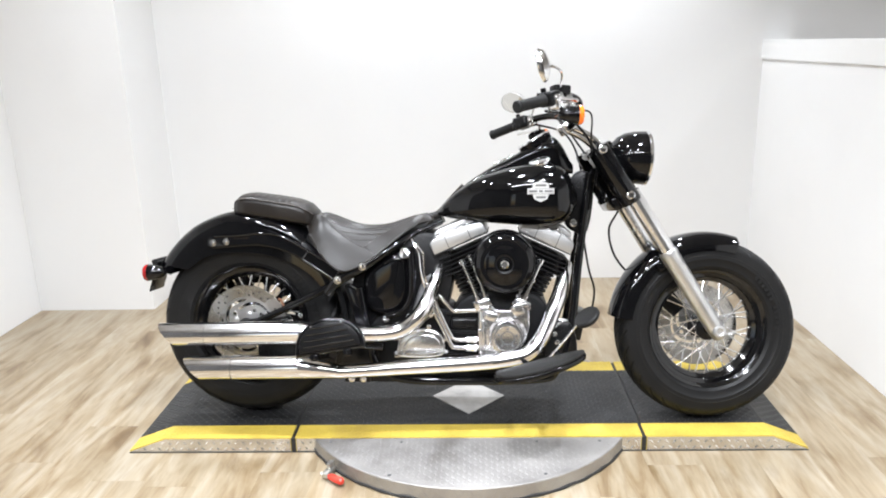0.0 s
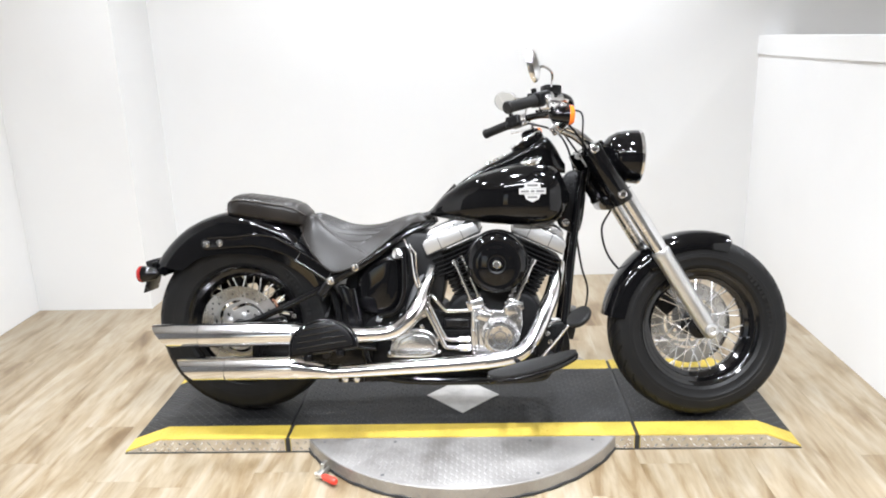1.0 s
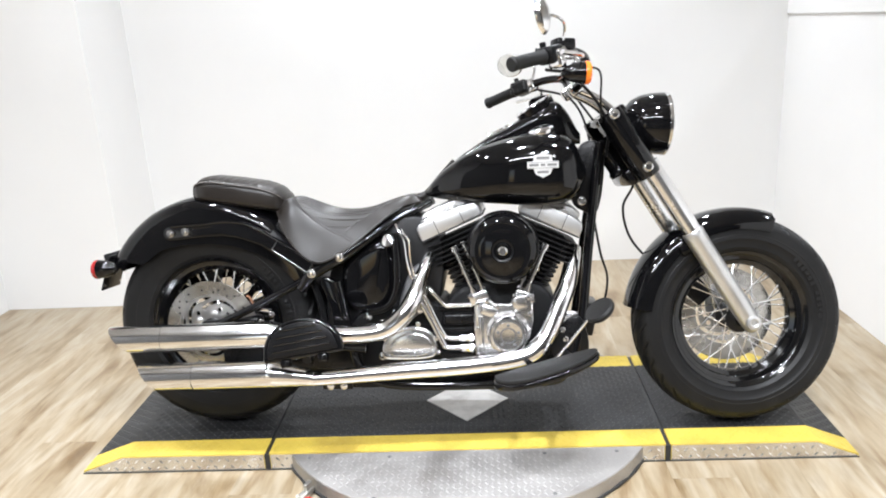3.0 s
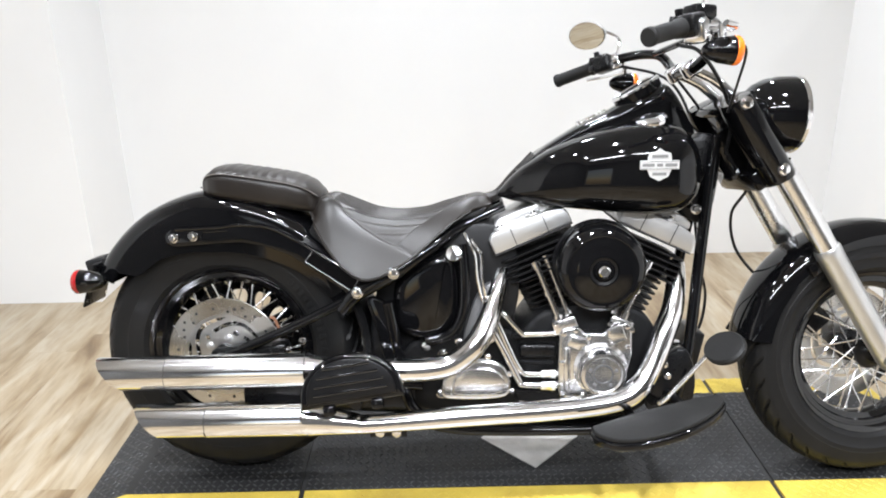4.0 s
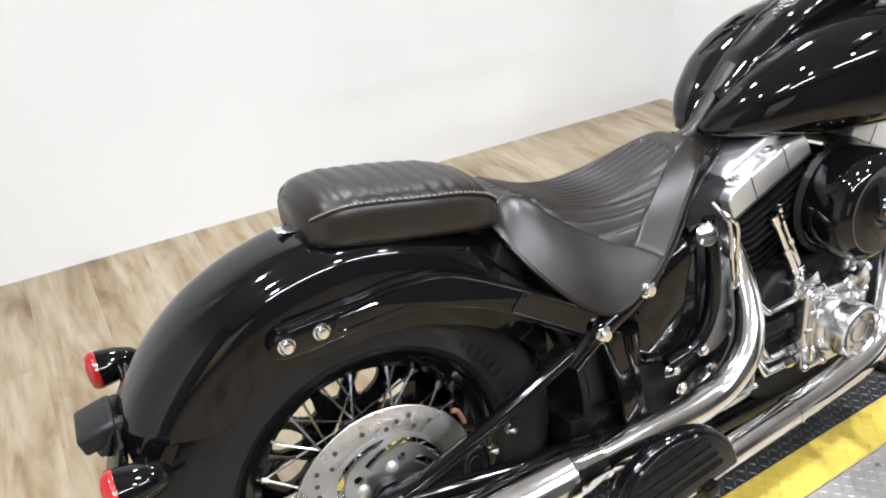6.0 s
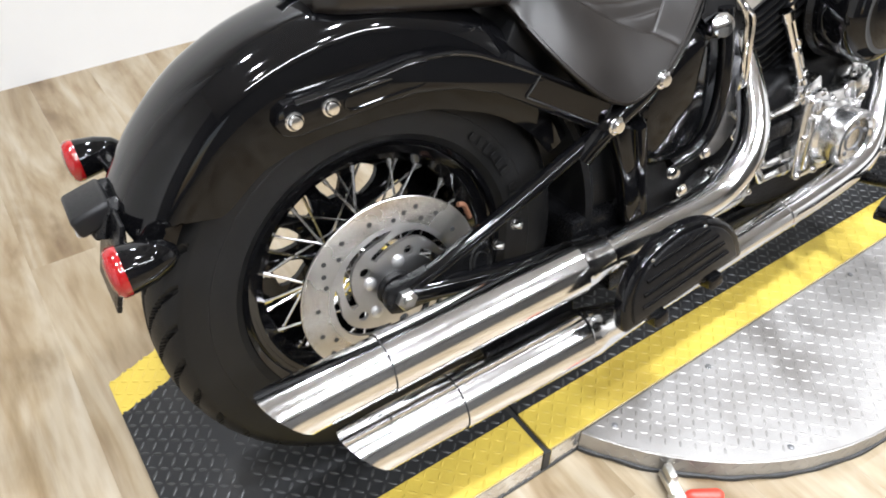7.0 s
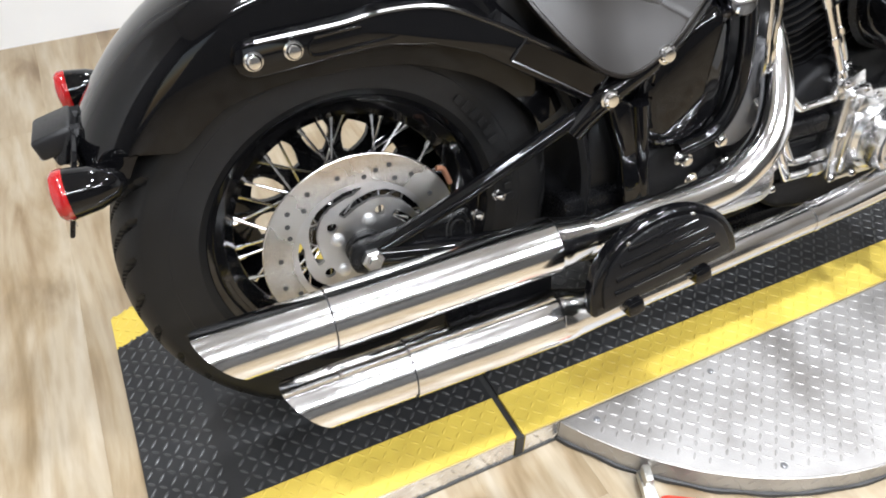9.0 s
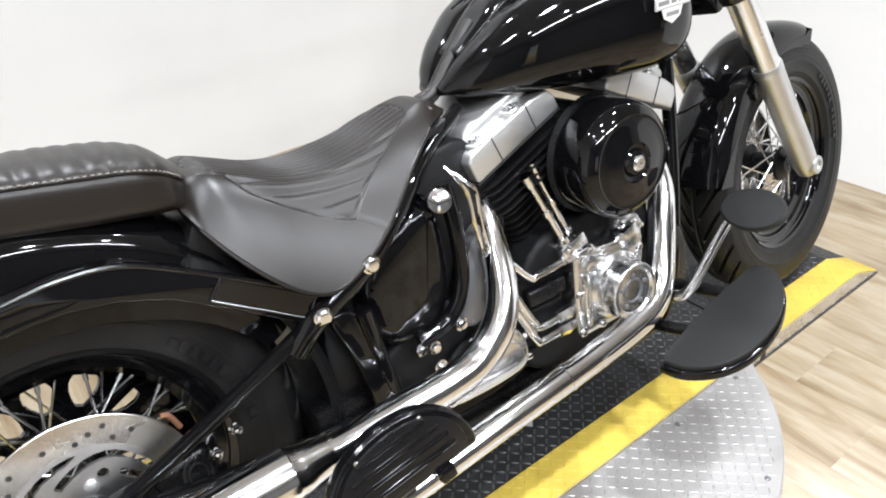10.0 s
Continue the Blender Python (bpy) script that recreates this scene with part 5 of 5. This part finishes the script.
# ---- exhaust ----
def exhaust():
    part("exhaust_pipe", tube(BM(), [(0.71, -0.04, 0.56), (0.696, -0.085, 0.535), (0.68, -0.125, 0.493), (0.657, -0.168, 0.433), (0.626, -0.19, 0.384), (0.575, -0.196, 0.344), (0.51, -0.2, 0.331), (0.4, -0.205, 0.33), (0.26, -0.214, 0.331), (0.2, -0.216, 0.332)], [0.018, 0.02, 0.023, 0.026, 0.028, 0.028, 0.028, 0.028, 0.027, 0.027], 20, 8), CHROME, bike, "chrome rear exhaust pipe")
    part("exhaust_pipe", tube(BM(), [(1.135, -0.02, 0.545), (1.126, -0.06, 0.51), (1.108, -0.105, 0.45), (1.085, -0.128, 0.4), (1.057, -0.15, 0.335), (1.022, -0.172, 0.282), (0.965, -0.19, 0.25), (0.82, -0.2, 0.231), (0.6, -0.213, 0.219), (0.4, -0.227, 0.207), (0.3, -0.235, 0.207)], [0.022, 0.024, 0.027, 0.028, 0.028, 0.028, 0.027, 0.026, 0.025, 0.022, 0.024], 20, 8), CHROME, bike, "chrome front exhaust pipe")
    for y, z0, z1, x0, xe, xs, r, label in ((-0.216, 0.331, 0.336, -0.258, 0.232, -0.092, 0.041, "upper"), (-0.238, 0.217, 0.225, -0.172, 0.225, 0.0, 0.042, "lower")):
        def out(x):
            return y - (0.034 if label == "upper" else 0.008) * max(0.0, xe - x)

        def shell(xa, xb, ra, cut):
            bm = BM()
            rings = []
            for k in range(13):
                u = k / 12
                ring = []
                for i in range(40):
                    a = 2 * math.pi * i / 40
                    zz = math.sin(a) * ra
                    x = xa + (xb - xa) * u
                    if cut:
                        x += (1 - u) * (0.032 - zz * 0.8)
                    zc = z0 + (z1 - z0) * (x - x0) / (xe - x0)
                    ring.append(V(x, out(x) + math.cos(a) * ra, zc + zz))
                rings.append(ring)
            inner = [[V(p.x, out(p.x) + (p.y - out(p.x)) * 0.95, z0 + (p.z - z0) * 0.95) for p in ring] for ring in rings[:6]]
            if cut:
                return bridge(bm, inner[::-1] + rings, caps=True)
            return bridge(bm, rings)
        can = part("muffler", shell(xs + 0.001, xe, r, False), CHROME, bike, "long chrome muffler")
        part("muffler_tip", shell(x0, xs - 0.001, r * 0.962, True), CHROME, can, "slash-cut chrome tip")
        part("tip_seam", lathe(BM(), [(0, -0.003), (r - 0.002, -0.003), (r - 0.002, 0.003), (0, 0.003)], axis((xs, out(xs), z0 + 0.002), (1, 0, 0)), 32), EDGE, can)
        end = V(xe, y, z1)
        if label == "upper":
            part("muffler_cone", tube(BM(), [end, end + V(0.018, 0.0, -0.001), end + V(0.06, 0.003, -0.002)], [r, r * 0.9, 0.029], 24), CHROME, can)
        else:
            part("muffler_cone", tube(BM(), [end, end + V(0.02, 0, -0.003), end + V(0.13, 0.006, -0.017)], [r, r * 0.95, 0.0235], 24), CHROME, can)
    part("exhaust_clamp", tube(BM(), [(0.285, -0.211, 0.33), (0.3, -0.21, 0.33)], 0.031, 24), CHROME, bike)
    part("exhaust_clamp", tube(BM(), [(0.735, -0.205, 0.2265), (0.745, -0.2045, 0.227)], 0.0275, 24), CHROME, bike)
    part("muffler_bracket", rbox(BM(), (0.17, 0.012, 0.07), pose(0.16, -0.2, 0.277), 0.004), SATIN, bike, "black muffler bracket")
    bolts("bracket_bolt", [(0.4, -0.21, 0.176), (0.44, -0.21, 0.176)], (0, -1, 0), CHROME, bike, 0.009, 0.008)
    part("bracket_arm", rbox(BM(), (0.09, 0.01, 0.036), pose(0.42, -0.204, 0.182), 0.003), SATIN, bike)


exhaust()


# ---- footboards, pedal ----
def d_shape(w, d, n=24):
    return [(-w / 2, 0)] + [(w / 2 * -math.cos(math.pi * k / n), d * math.sin(math.pi * k / n) ** 0.8) for k in range(1, n)] + [(w / 2, 0)]


def passenger_board():
    m = Matrix.Translation((0.356, -0.328, 0.296)) @ Matrix.Rotation(radians(-9.5), 4, "Y") @ Matrix.Rotation(radians(-7), 4, "X")
    out = d_shape(0.236, 0.112)
    ob = part("passenger_footboard", prism(BM(), out, 0.004, 0.03, 0.007, 3, m=m), GLOSS, bike, "folded-up black passenger footboard")
    part("pad", prism(BM(), [(x * 0.86, 0.012 + z * 0.8) for x, z in out], 0.0005, 0.006, 0.002, 2, m=m), SATIN, ob, "black rubber pad")
    for k in range(4):
        z = 0.03 + 0.019 * k
        half = 0.086 * math.sqrt(max(0.05, 1 - ((z - 0.005) / 0.105) ** 2))
        part("rib", tube(BM(), [m @ V(-half, 0.0, z), m @ V(half, 0.0, z)], 0.0032, 8), RIM, ob)
    for x in (-0.055, 0.055):
        part("hinge", rbox(BM(), (0.026, 0.03, 0.022), m @ pose(x, 0.012, -0.008), 0.004), GLOSS, ob)
    bolts("board_rivet", [m @ V(x, 0.004, z) for x, z in ((-0.095, 0.02), (0.095, 0.02), (-0.05, 0.092), (0.05, 0.092))], (0, -1, 0), CHROME, ob, 0.003, 0.002)
    part("board_bracket", tube(BM(), [(0.36, -0.13, 0.3), (0.36, -0.25, 0.29), (0.36, -0.305, 0.285)], 0.013, 12), SATIN, bike)


def rider_board():
    tilt = Matrix(((1, 0, 0, 0), (0, 0, 1, 0), (0.263, 1, 0, 0.226 - 0.892 * 0.263), (0, 0, 0, 1)))
    out = smooth_outline([(0.887, -0.3), (0.9, -0.284), (1.02, -0.27), (1.15, -0.272), (1.178, -0.29), (1.17, -0.328), (1.126, -0.372), (1.06, -0.402), (0.985, -0.406), (0.93, -0.384), (0.895, -0.34)], 4)
    cx, cy = 1.03, -0.33
    ob = part("rider_footboard", prism(BM(), out, -0.024, -0.006, 0.005, 3, m=tilt), GLOSS, bike, "half-moon black rider footboard")
    part("pad", prism(BM(), [(cx + (x - cx) * 0.965, cy + (y - cy) * 0.95) for x, y in out], -0.006, 0.004, 0.003, 2, m=tilt), GRIP, ob, "grey-black rubber mat")
    part("board_bracket", tube(BM(), [(1.0, -0.12, 0.2), (1.0, -0.22, 0.215), (1.0, -0.3, 0.235)], 0.012, 12), SATIN, bike)
    part("board_bracket", tube(BM(), [(1.1, -0.12, 0.24), (1.11, -0.22, 0.25), (1.11, -0.3, 0.262)], 0.012, 12), SATIN, bike)
    bm = BM()
    tube(bm, [(1.05, -0.14, 0.24), (1.06, -0.185, 0.246), (1.075, -0.203, 0.262), (1.115, -0.212, 0.312), (1.155, -0.222, 0.367), (1.17, -0.235, 0.39)], [0.012, 0.013, 0.014, 0.012, 0.01, 0.009], 12, 6, flat=0.4)
    pedal = part("brake_pedal", bm, CHROME, bike, "chrome brake pedal arm with black pad")
    pm = axis((1.186, -0.262, 0.402), (-0.62, -0.15, 0.72))
    part("pad", lathe(BM(), [(0, -0.009), (0.052, -0.009), (0.06, -0.003), (0.061, 0.005), (0.056, 0.01), (0.03, 0.013), (0, 0.014)], pm, 40, squash=0.72), GRIP, pedal, "oval black rubber pad")


passenger_board()
rider_board()


# ---- front end, steered ----
AX = V(FX, 0, FZ)
FDIR = V(-math.sin(RAKE), 0, math.cos(RAKE))


def fork_leg(s):
    p = lambda d, y=0.0: AX + FDIR * d + V(0.01, s * (0.097 + y), 0)
    c = lambda d, y=0.0: p(d, y) + V(-0.022, 0, 0)
    part("fork_slider", lathe(BM(), [(0, -0.03), (0.016, -0.029), (0.0245, -0.02), (0.028, 0.0), (0.03, 0.06), (0.031, 0.3), (0.0318, 0.302), (0.0318, 0.318), (0.029, 0.324), (0, 0.324)], axis(p(0), FDIR), 28), SLIDER, bike, "satin aluminium fork slider", STEER)
    part("axle_boss", lathe(BM(), [(0.009, 0.0), (0.009, 0.03), (0.013, 0.032), (0.021, 0.03), (0.023, 0.024), (0.023, 0.0)], axis(p(0.0, 0.0), (0, s, 0)), 24), SLIDER, bike, "satin axle boss", STEER)
    part("fork_tube", lathe(BM(), [(0, 0.32), (0.0282, 0.32), (0.0285, 0.56), (0, 0.56)], axis(p(0), FDIR), 28), POLISHED, bike, "chrome fork tube", STEER)
    part("fork_cover", lathe(BM(), [(0, 0.512), (0.028, 0.512), (0.046, 0.517), (0.05, 0.525), (0.05, 0.715), (0.046, 0.735), (0, 0.738)], axis(c(0), FDIR), 32, squash=0.78), GLOSS, bike, "glossy black fork cover", STEER)
    bolts("fork_bolt", [c(0.545, 0.046), c(0.722, 0.046)], (0, s, 0), CHROME, bike, 0.0125, 0.01, "chrome fork bolt", STEER)
    part("fork_brace", rbox(BM(), (0.06, 0.012, 0.03), Matrix.Translation(AX + FDIR * 0.27 + V(-0.02, s * 0.08, 0)) @ pose(0, 0, 0, 0, -32, 0), 0.003), GLOSS, bike, m=STEER)


both(fork_leg)
part("lower_clamp", rbox(BM(), (0.1, 0.2, 0.05), Matrix.Translation(AX + FDIR * 0.535 + V(-0.02, 0, 0)) @ pose(0, 0, 0, 0, -31.7, 0), 0.012), GLOSS, bike, m=STEER)
part("upper_clamp", rbox(BM(), (0.085, 0.2, 0.026), Matrix.Translation(AX + FDIR * 0.728 + V(0.0, 0, 0)) @ pose(0, 0, 0, 0, -31.7, 0), 0.01), GLOSS, bike, "black upper fork clamp", STEER)
part("fork_panel", rbox(BM(), (0.05, 0.16, 0.2), Matrix.Translation(AX + FDIR * 0.63 + V(-0.01, 0, 0)) @ pose(0, 0, 0, 0, -31.7, 0), 0.01), GLOSS, bike, m=STEER)
part("front_axle", tube(BM(), [AX + V(0, -0.118, 0), AX + V(0, 0.118, 0)], 0.011, 16), POLISHED, bike, m=STEER)
part("brake_caliper", rbox(BM(), (0.07, 0.05, 0.11), Matrix.Translation(AX + V(-0.1, 0.075, 0.085)) @ pose(0, 0, 0, 0, -40, 0), 0.014, 3), SATIN, bike, "black front brake caliper", STEER)
part("rear_caliper", rbox(BM(), (0.09, 0.05, 0.06), pose(0.12, -0.09, 0.335, 0, -10, 0), 0.014, 3), SATIN, bike, "black rear brake caliper")
part("caliper_clip", tube(BM(), [(0.138, -0.09, 0.4), (0.128, -0.092, 0.425), (0.118, -0.092, 0.43)], 0.004, 8), RUST, bike, "rusty brown caliper clip")
for q in (0.0, 0.006):
    part("piston_boot", lathe(BM(), [(0.011 + q, 0), (0.0135 + q, 0.004 - q * 0.4), (0.016 + q, 0)], axis((0.137, -0.115, 0.33), (0.1, -1, 0.1)), 28, squash=1.5), GRIP, bike)
bolts("caliper_bolt", [(0.165, -0.113, 0.352), (0.2, -0.113, 0.375)], (0.5, -1, 0), CHROME, bike, 0.007, 0.014)


def headlamp():
    m = axis((1.41, 0, 0.912), (1, 0, -0.05)) @ Matrix.Scale(0.96, 4)
    ob = part("headlamp", lathe(BM(), [(0, -0.134), (0.024, -0.131), (0.05, -0.121), (0.071, -0.104), (0.086, -0.078), (0.094, -0.046), (0.0965, -0.014), (0.0965, 0.0)], m, 48), GLOSS, bike, "glossy black bullet headlamp", STEER)
    part("bezel", lathe(BM(), [(0.0955, -0.006), (0.099, -0.003), (0.099, 0.005), (0.093, 0.01), (0.087, 0.008)], m, 48), CHROME, ob, "chrome rim")
    part("lens", lathe(BM(), [(0.087, 0.007), (0.06, 0.016), (0.03, 0.021), (0, 0.022)], m, 40), LENS, ob, "clear glass lens")
    part("headlamp_mount", tube(BM(), [(1.26, 0, 0.86), (1.32, 0, 0.86), (1.36, 0, 0.86)], 0.02, 12), GLOSS, bike, m=STEER)


headlamp()

BAR = [(1.135, 0.0, 1.015), (1.138, 0.06, 1.018), (1.15, 0.12, 1.045), (1.14, 0.185, 1.082), (1.085, 0.255, 1.088), (1.0, 0.318, 1.065), (0.915, 0.385, 1.037)]


def bars():
    full = [(x, -y, z) for x, y, z in BAR[:0:-1]] + BAR
    part("handlebar", tube(BM(), full, 0.0127, 14, 8), GLOSS, bike, "wide black handlebar with cross brace", STEER)
    part("cross_brace", tube(BM(), [(1.132, -0.2, 1.085), (1.132, 0.2, 1.085)], 0.008, 10), GLOSS, bike, m=STEER)
    for s in (-1, 1):
        g = lambda x, y, z: V(x, s * y, z)
        d = (g(*BAR[6]) - g(*BAR[5])).normalized()
        e = g(*BAR[6])
        grip = part("grip", lathe(BM(), [(0, 0), (0.0165, 0), (0.019, 0.003), (0.019, 0.012), (0.0175, 0.015), (0.0175, 0.108), (0.02, 0.112), (0.02, 0.12), (0, 0.12)], axis(e + d * 0.003, -d), 24), GRIP, bike, "black rubber hand grip", STEER)
        sw = e - d * 0.148
        bm = rbox(BM(), (0.056, 0.046, 0.054), axis(sw, d), 0.01, 3)
        rbox(bm, (0.018, 0.02, 0.014), axis(sw + V(-0.028, 0, 0.008), d), 0.003)
        rbox(bm, (0.014, 0.014, 0.014), axis(sw + V(-0.02, 0, 0.026), d), 0.003)
        box = part("switch_housing", bm, SATIN, bike, "black switch housing", STEER)
        for du, dz in ((-0.012, 0.012), (0.012, 0.012), (-0.012, -0.012), (0.013, -0.01)):
            part("switch_button", rbox(BM(), (0.017, 0.017, 0.008), axis(sw + V(-0.026, -s * 0.008, 0) + d * du + V(0, 0, dz), V(-1, -s * 0.5, 0.2)), 0.003), PLASTIC, box)
        part("clamp_band", tube(BM(), [sw - d * 0.032, sw - d * 0.044], 0.019, 16), CHROME, box)
        part("lever", tube(BM(), [sw + V(0.045, s * -0.02, -0.004), sw + V(0.075, s * 0.03, -0.012), sw + V(0.05, s * 0.11, -0.02), sw + V(0.0, s * 0.17, -0.025)], [0.008, 0.007, 0.0055, 0.007], 10, 6, flat=0.7), CHROME, bike, "polished hand lever", STEER)
        bm = rbox(BM(), (0.03, 0.034, 0.028), axis(sw + V(0.03, -s * 0.02, 0.0), d), 0.006)
        if s < 0:
            rbox(bm, (0.05, 0.05, 0.03), axis(sw + V(0.014, -0.006, -0.012), d), 0.009, 3)
        part("lever_clamp", bm, CHROME, bike, "chrome lever clamp", STEER)
        if s < 0:
            part("master_cylinder", rbox(BM(), (0.085, 0.036, 0.026), pose(sw.x + 0.036, sw.y + 0.036, sw.z + 0.008, 0, 0, 20), 0.009, 3), CHROME, bike, "chrome brake master cylinder", STEER)
            part("brake_reservoir", rbox(BM(), (0.056, 0.044, 0.028), pose(sw.x + 0.04, sw.y + 0.04, sw.z + 0.034, 0, 0, 20), 0.006), SATIN, bike, "black brake fluid reservoir", STEER)
        # riser
        part("riser", tube(BM(), [(1.25, s * 0.045, 0.95), (1.2, s * 0.046, 0.99), (1.145, s * 0.046, 1.016)], 0.0118, 16), CHROME, bike, "chrome handlebar riser", STEER)
        part("bar_clamp", rbox(BM(), (0.044, 0.03, 0.038), pose(1.137, s * 0.047, 1.018, 0, -32, 0), 0.008, 3), CHROME, bike, m=STEER)
        # mirror
        stem = [sw + V(0.03, -s * 0.02, 0.02), sw + V(0.04, -s * 0.015, 0.06), V(1.06, s * 0.31, 1.155), V(1.035, s * 0.325, 1.167), V(1.008, s * 0.342, 1.162)]
        mir = part("mirror", tube(BM(), stem, 0.0042, 8), CHROME, bike, "chrome oval mirror on a thin stem", STEER)
        mm = axis(V(0.994, s * 0.35, 1.161), V(-1, -0.55, -0.52)) @ Matrix.Scale(1.12, 4) if s > 0 else axis(V(0.997, s * 0.35, 1.166), V(-1, 0.8, -0.12)) @ Matrix.Rotation(radians(78), 4, "Z") @ Matrix.Scale(0.8, 4)
        part("mirror_shell", lathe(BM(), [(0, -0.024), (0.03, -0.022), (0.052, -0.014), (0.063, -0.002), (0.065, 0.003), (0.061, 0.004)], mm, 36, squash=0.56), CHROME, mir)
        part("mirror_glass", lathe(BM(), [(0.0625, 0.0035), (0.02, 0.0038), (0, 0.0038)], mm, 36, squash=0.56), GLASS, mir, "mirror glass")
        # front indicator
        c = g(1.122, 0.315, 1.022)
        indicator(c, V(1, 0, -0.02), AMBER, "amber", STEER)
        part("indicator_stalk", tube(BM(), [c + V(-0.03, 0, 0.02), c + V(-0.03, -s * 0.008, 0.05)], 0.008, 10), CHROME, bike, m=STEER)


def indicator(c, d, mat, colour, m=None):
    """Bullet lamp; c is the middle of its lens, d the way that it faces."""
    ob = part("indicator", lathe(BM(), [(0, -0.073), (0.008, -0.0715), (0.0175, -0.061), (0.0255, -0.039), (0.0288, -0.016), (0.0293, -0.008)], axis(c, d), 32), GLOSS, bike, "black bullet indicator with %s lens" % colour, m)
    part("lens", lathe(BM(), [(0.0295, -0.011), (0.0302, -0.008), (0.0298, -0.001), (0.0255, 0.004), (0.0225, 0.0035), (0.02, 0.0055), (0.012, 0.0075), (0, 0.0082)], axis(c, d), 32), mat, ob, "%s lens" % colour)
    return ob


bars()


def cables():
    lines = {
        "brake_line": ([(1.14, 0.17, 1.04), (1.2, 0.12, 0.95), (1.27, 0.07, 0.84), (1.325, 0.04, 0.745), (1.297, 0.069, 0.661), (1.315, 0.086, 0.572), (1.36, 0.073, 0.506), (1.42, 0.07, 0.46)], 0.004),
        "throttle_cable": ([(1.05, -0.27, 1.06), (1.12, -0.19, 1.05), (1.2, -0.1, 0.98), (1.235, -0.07, 0.9), (1.23, -0.06, 0.82)], 0.0045),
        "clutch_cable": ([(1.03, 0.27, 1.05), (1.15, 0.17, 1.0), (1.2, 0.1, 0.86), (1.205, 0.08, 0.66), (1.224, 0.068, 0.521), (1.25, 0.098, 0.427), (1.229, 0.088, 0.336), (1.17, 0.08, 0.3)], 0.004),
        "wiring": ([(1.14, -0.3, 1.06), (1.19, -0.27, 1.05), (1.2, -0.2, 0.98), (1.21, -0.12, 0.92)], 0.003),
    }
    for name, (pts, r) in lines.items():
        part(name, tube(BM(), pts, r, 8, 8), SATIN, bike, "thin black cable")


cables()


# ---- tail ----
def tail():
    for s in (-1, 1):
        c = V(-0.347, -0.124, 0.53) if s < 0 else V(-0.34, 0.186, 0.541)
        indicator(c, V(-1, 0, -0.03), RED, "red")
        part("indicator_stalk", tube(BM(), [c + V(0.045, 0, 0), c + V(0.045, -s * 0.06, 0.0), c + V(0.045, -s * 0.1, 0.008)], 0.011, 12), GLOSS, bike)
    plate = Matrix.Translation((-0.335, 0, 0.52)) @ Matrix.Rotation(radians(18), 4, "Y")
    part("plate_bracket", rbox(BM(), (0.006, 0.11, 0.115), plate @ pose(0, -0.035, -0.01), 0.002), SATIN, bike, "black licence plate bracket")
    # Bright flat discs stand in for the light seen through the bracket's holes.
    bolts("bracket_screw", [plate @ V(0.003, y, z) for y in (-0.083, 0.012) for z in (-0.05, 0.03)], (1, 0, 0), POLISHED, bike, 0.005, 0.001, shape=dot)
    part("plate_lamp", rbox(BM(), (0.05, 0.08, 0.028), pose(-0.343, 0, 0.556, 0, -14, 0), 0.006, 3), PLASTIC, bike, "grey-black licence plate lamp hood")
    part("plate_lamp_base", rbox(BM(), (0.034, 0.062, 0.022), pose(-0.336, 0, 0.537, 0, -14, 0), 0.005, 2), PLASTIC, bike)
    part("plate_lamp_lens", rbox(BM(), (0.012, 0.05, 0.008), pose(-0.362, 0, 0.537, 0, -14, 0), 0.003, 2), LENS, bike, "clear lamp lens")
    part("bracket_leg", tube(BM(), [(-0.318, -0.04, 0.56), (-0.322, -0.05, 0.53), (-0.33, -0.055, 0.5)], 0.006, 8, 6, flat=0.5), SATIN, bike)
    for s in (-1, 1):
        part("tail_bracket", tube(BM(), [(-0.3, s * 0.03, 0.56), (-0.325, s * 0.03, 0.56), (-0.34, s * 0.03, 0.53)], 0.012, 8), SATIN, bike)


tail()

# ---- floor planks ----
planks()
